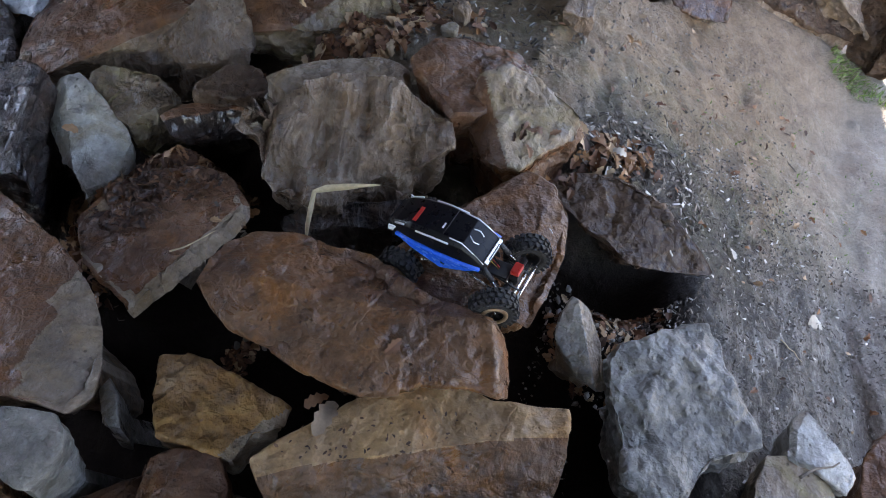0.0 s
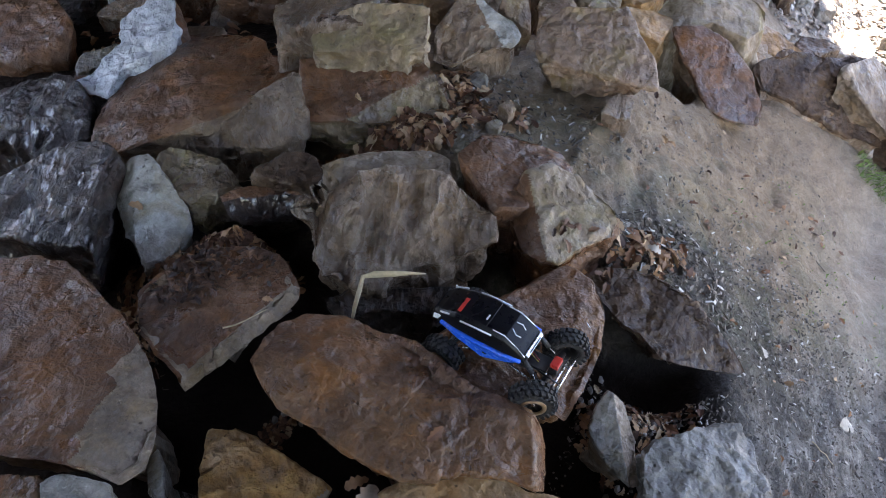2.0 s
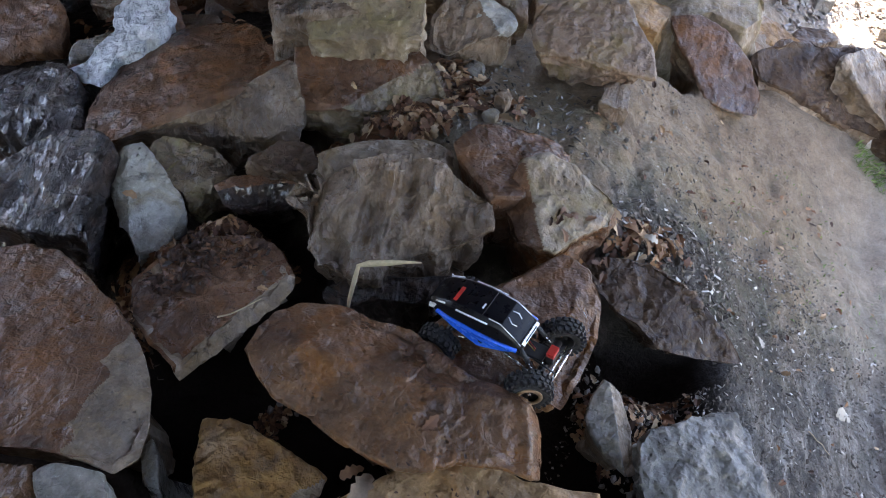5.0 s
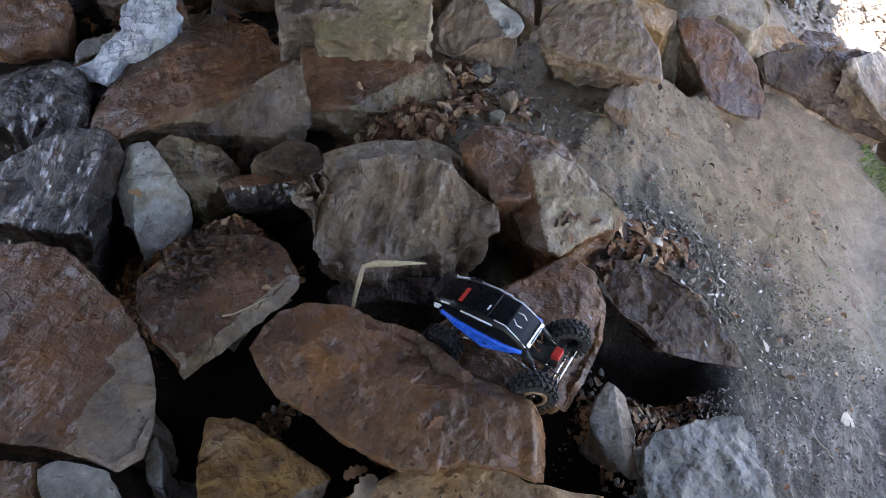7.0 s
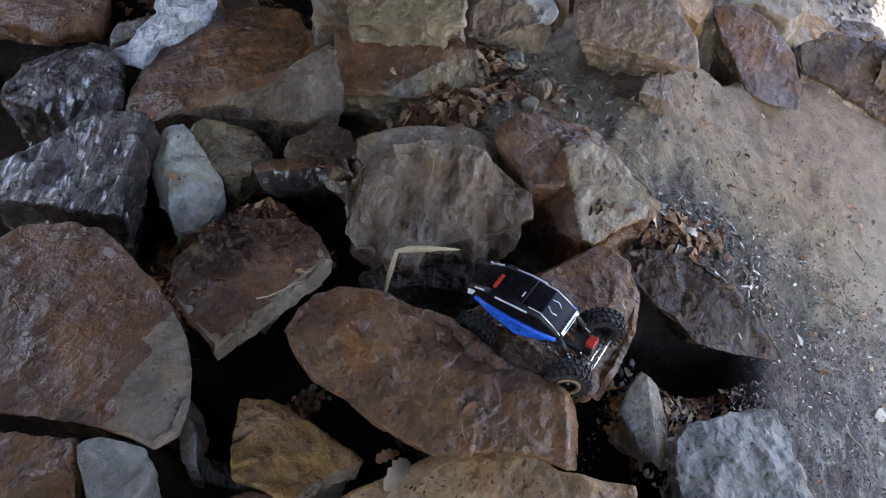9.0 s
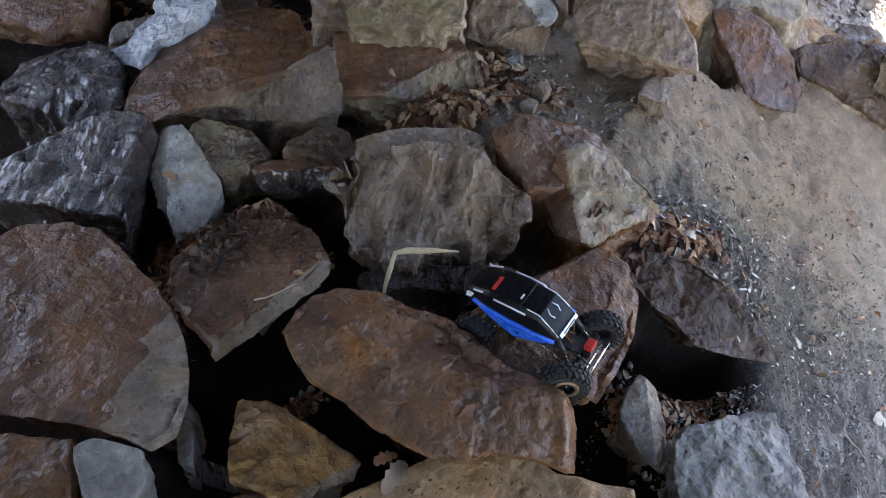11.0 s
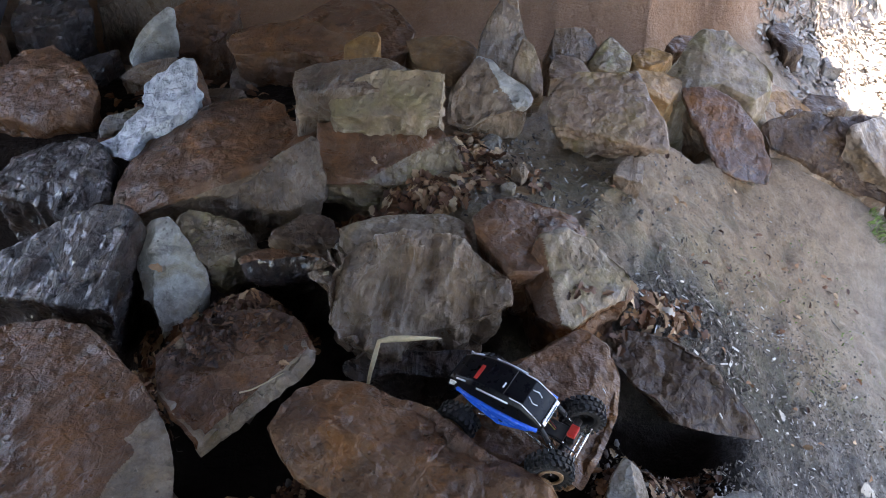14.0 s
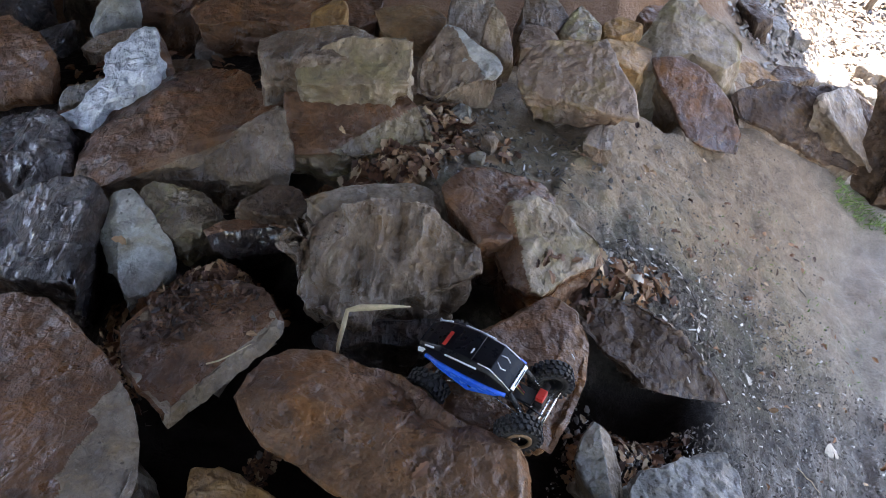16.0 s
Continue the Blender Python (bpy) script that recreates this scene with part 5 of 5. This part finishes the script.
servo = part("steering_servo", block("steering_servo", (0.022, 0.042, 0.022), (0.166, 0.008, 0.035), PLASTIC, 0.002), crawler, "black servo with a red case")
part("servo_case", block("servo_case", (0.024, 0.036, 0.016), (0.166, 0.008, 0.054), RED, 0.003), servo, "red anodised case")
part("tie_rod", rod("tie_rod", (0.178, -0.075, 0.004), (0.178, 0.075, 0.004), 0.0028, CHROME), crawler, "bright steering rod")
part("drag_link", rod("drag_link", (0.183, 0.02, 0.022), (0.176, -0.07, 0.01), 0.0026, CHROME), crawler)
part("front_bumper", rod("front_bumper", (0.196, -0.062, 0.018), (0.196, 0.062, 0.018), 0.0042, CHROME), crawler, "bright round bumper bar")
for sy in (-1, 1):
    part("bumper_mount", rod("bumper_mount", (0.13, sy * 0.03, 0.04), (0.195, sy * 0.03, 0.018), 0.003, PLASTIC), crawler)
for k in range(3):
    part("motor_wire", tube_mesh("motor_wire", [(0.06, 0.01 * k - 0.01, 0.062), (0.08, 0.01 * k - 0.004, 0.078), (0.1, 0.008 * k - 0.01, 0.07), (0.12, 0.006 * k - 0.01, 0.05)], [0.0014] * 4, (WIRE, RED, PLASTIC)[k], 6), crawler)


def loft(name, stations, material, thick=0.0):
    """Skin through cross-sections: (x, [(half width, height), ...] from sill to roof)."""
    vs, fs = [], []
    for x, half in stations:
        ring = [(x, -w, z) for w, z in half] + [(x, w, z) for w, z in reversed(half)]
        vs += ring
    n = 2 * len(stations[0][1])
    for k in range(len(stations) - 1):
        for j in range(n - 1):
            fs.append((k * n + j, k * n + j + 1, (k + 1) * n + j + 1, (k + 1) * n + j))
    fs += [tuple(range(n)), tuple(range(len(vs) - n, len(vs)))[::-1]]
    me = bpy.data.meshes.new(name)
    me.from_pydata(vs, [], fs)
    bm = bmesh.new()
    bm.from_mesh(me)
    return mesh_from(name, bm, material, 0.003)


shell = part("body_shell", loft("body_shell", [
    (-0.2, [(0.044, 0.1), (0.049, 0.112), (0.044, 0.122), (0.036, 0.127)]),
    (-0.175, [(0.054, 0.088), (0.061, 0.108), (0.053, 0.134), (0.043, 0.142)]),
    (-0.12, [(0.059, 0.078), (0.068, 0.105), (0.057, 0.148), (0.044, 0.16)]),
    (-0.045, [(0.06, 0.072), (0.07, 0.1), (0.058, 0.151), (0.045, 0.166)]),
    (0.038, [(0.058, 0.07), (0.066, 0.094), (0.055, 0.142), (0.043, 0.156)]),
    (0.076, [(0.054, 0.072), (0.061, 0.09), (0.053, 0.113), (0.045, 0.124)]),
    (0.098, [(0.05, 0.074), (0.056, 0.086), (0.052, 0.094), (0.047, 0.1)])], BLACK), crawler, "glossy black cab with cage lines")


def strip(name, line, width, material, thick=0.0016):
    """A narrow raised band along a line on the body."""
    return tube_mesh(name, line, [width] * len(line), material, 6)


for sy in (-1, 1):
    bm = bmesh.new()
    outer = [(-0.16, 0.064, 0.1), (-0.11, 0.071, 0.098), (-0.03, 0.0725, 0.09), (0.04, 0.068, 0.087), (0.088, 0.06, 0.083), (0.05, 0.066, 0.068), (0.0, 0.068, 0.05), (-0.035, 0.068, 0.038), (-0.06, 0.068, 0.05), (-0.12, 0.068, 0.078)]
    a = [bm.verts.new((x, sy * y, z)) for x, y, z in outer]
    b = [bm.verts.new((x, sy * (y - 0.003), z)) for x, y, z in outer]
    bm.faces.new(a)
    bm.faces.new(b[::-1])
    for k in range(len(a)):
        bm.faces.new((a[k], a[(k + 1) % len(a)], b[(k + 1) % len(a)], b[k]))
    panel = part("side_panel", mesh_from("side_panel", bm, BLUE, 0.0, False), crawler, "glossy blue side panel")
    part("panel_emblem", block("panel_emblem", (0.012, 0.0015, 0.006), (-0.02, sy * 0.0712, 0.068), BLACK, 0.0004, (0, 20, 0)), panel)
    part("blue_sill", strip("blue_sill", [(-0.165, sy * 0.063, 0.112), (-0.11, sy * 0.069, 0.109), (-0.04, sy * 0.07, 0.104), (0.03, sy * 0.067, 0.097), (0.09, sy * 0.058, 0.088)], 0.0075, BLUE), shell, "blue sill band")
    part("side_lettering", block("side_lettering", (0.05, 0.0015, 0.009), (-0.085, sy * 0.0722, 0.106), RED, 0.0005, (0, 3, 0)), shell, "red bar on the side")
    part("window_line", strip("window_line", [(-0.1, sy * 0.0585, 0.1495), (-0.05, sy * 0.059, 0.151), (0.0, sy * 0.0575, 0.148)], 0.0028, WHITE), shell, "white line")
    part("roof_rail", strip("roof_rail", [(0.0, sy * 0.046, 0.16), (0.036, sy * 0.0455, 0.1565), (0.056, sy * 0.0465, 0.141), (0.076, sy * 0.047, 0.1245), (0.097, sy * 0.048, 0.103)], 0.0019, WHITE), shell, "white pillar line")
    part("rear_corner", block("rear_corner", (0.028, 0.004, 0.02), (-0.178, sy * 0.0565, 0.12), WHITE, 0.001, (0, 12, sy * -14)), shell, "white rear corner panel")
    part("tail_light", block("tail_light", (0.006, 0.014, 0.012), (-0.2015, sy * 0.032, 0.112), RED, 0.001), shell, "red tail lamp")
    part("rear_line", strip("rear_line", [(-0.172, sy * 0.05, 0.1395), (-0.14, sy * 0.053, 0.15)], 0.0028, WHITE), shell)
    part("windscreen_mark", strip("windscreen_mark", [(0.042, sy * 0.012, 0.154), (0.056, sy * 0.02, 0.1425), (0.068, sy * 0.014, 0.1325)], 0.0017, WHITE), shell)
part("light_bar", block("light_bar", (0.012, 0.088, 0.014), (0.098, 0, 0.1), CHROME, 0.002, (0, 35, 0)), shell, "bright bar under the windscreen")
part("light_bar_slot", block("light_bar_slot", (0.003, 0.06, 0.007), (0.1035, 0, 0.1035), BLACK, 0.0005, (0, 35, 0)), shell)
part("roof_lettering", block("roof_lettering", (0.012, 0.052, 0.0015), (-0.115, -0.012, 0.1625), RED, 0.0005, (0, -5, 0)), shell, "red bar on the roof")
part("roof_mark", block("roof_mark", (0.005, 0.018, 0.0015), (-0.03, -0.02, 0.1672), WHITE, 0.0004), shell)
part("roof_seam", strip("roof_seam", [(-0.02, -0.045, 0.1648), (-0.02, 0.045, 0.1648)], 0.0012, PLASTIC), shell)
for sy in (-1, 1):
    part("body_post", rod("body_post", (0.075, sy * 0.03, 0.045), (0.08, sy * 0.03, 0.095), 0.003, CHROME), crawler)

CRAWLER_AT = Matrix.Translation((0.228, 1.285, 0.176)) @ Matrix.Scale(0.88, 4) @ Matrix.Rotation(radians(-27), 4, "Z") @ Matrix.Rotation(radians(-7), 4, "Y") @ Matrix.Rotation(radians(8), 4, "X")
crawler.matrix_world = CRAWLER_AT
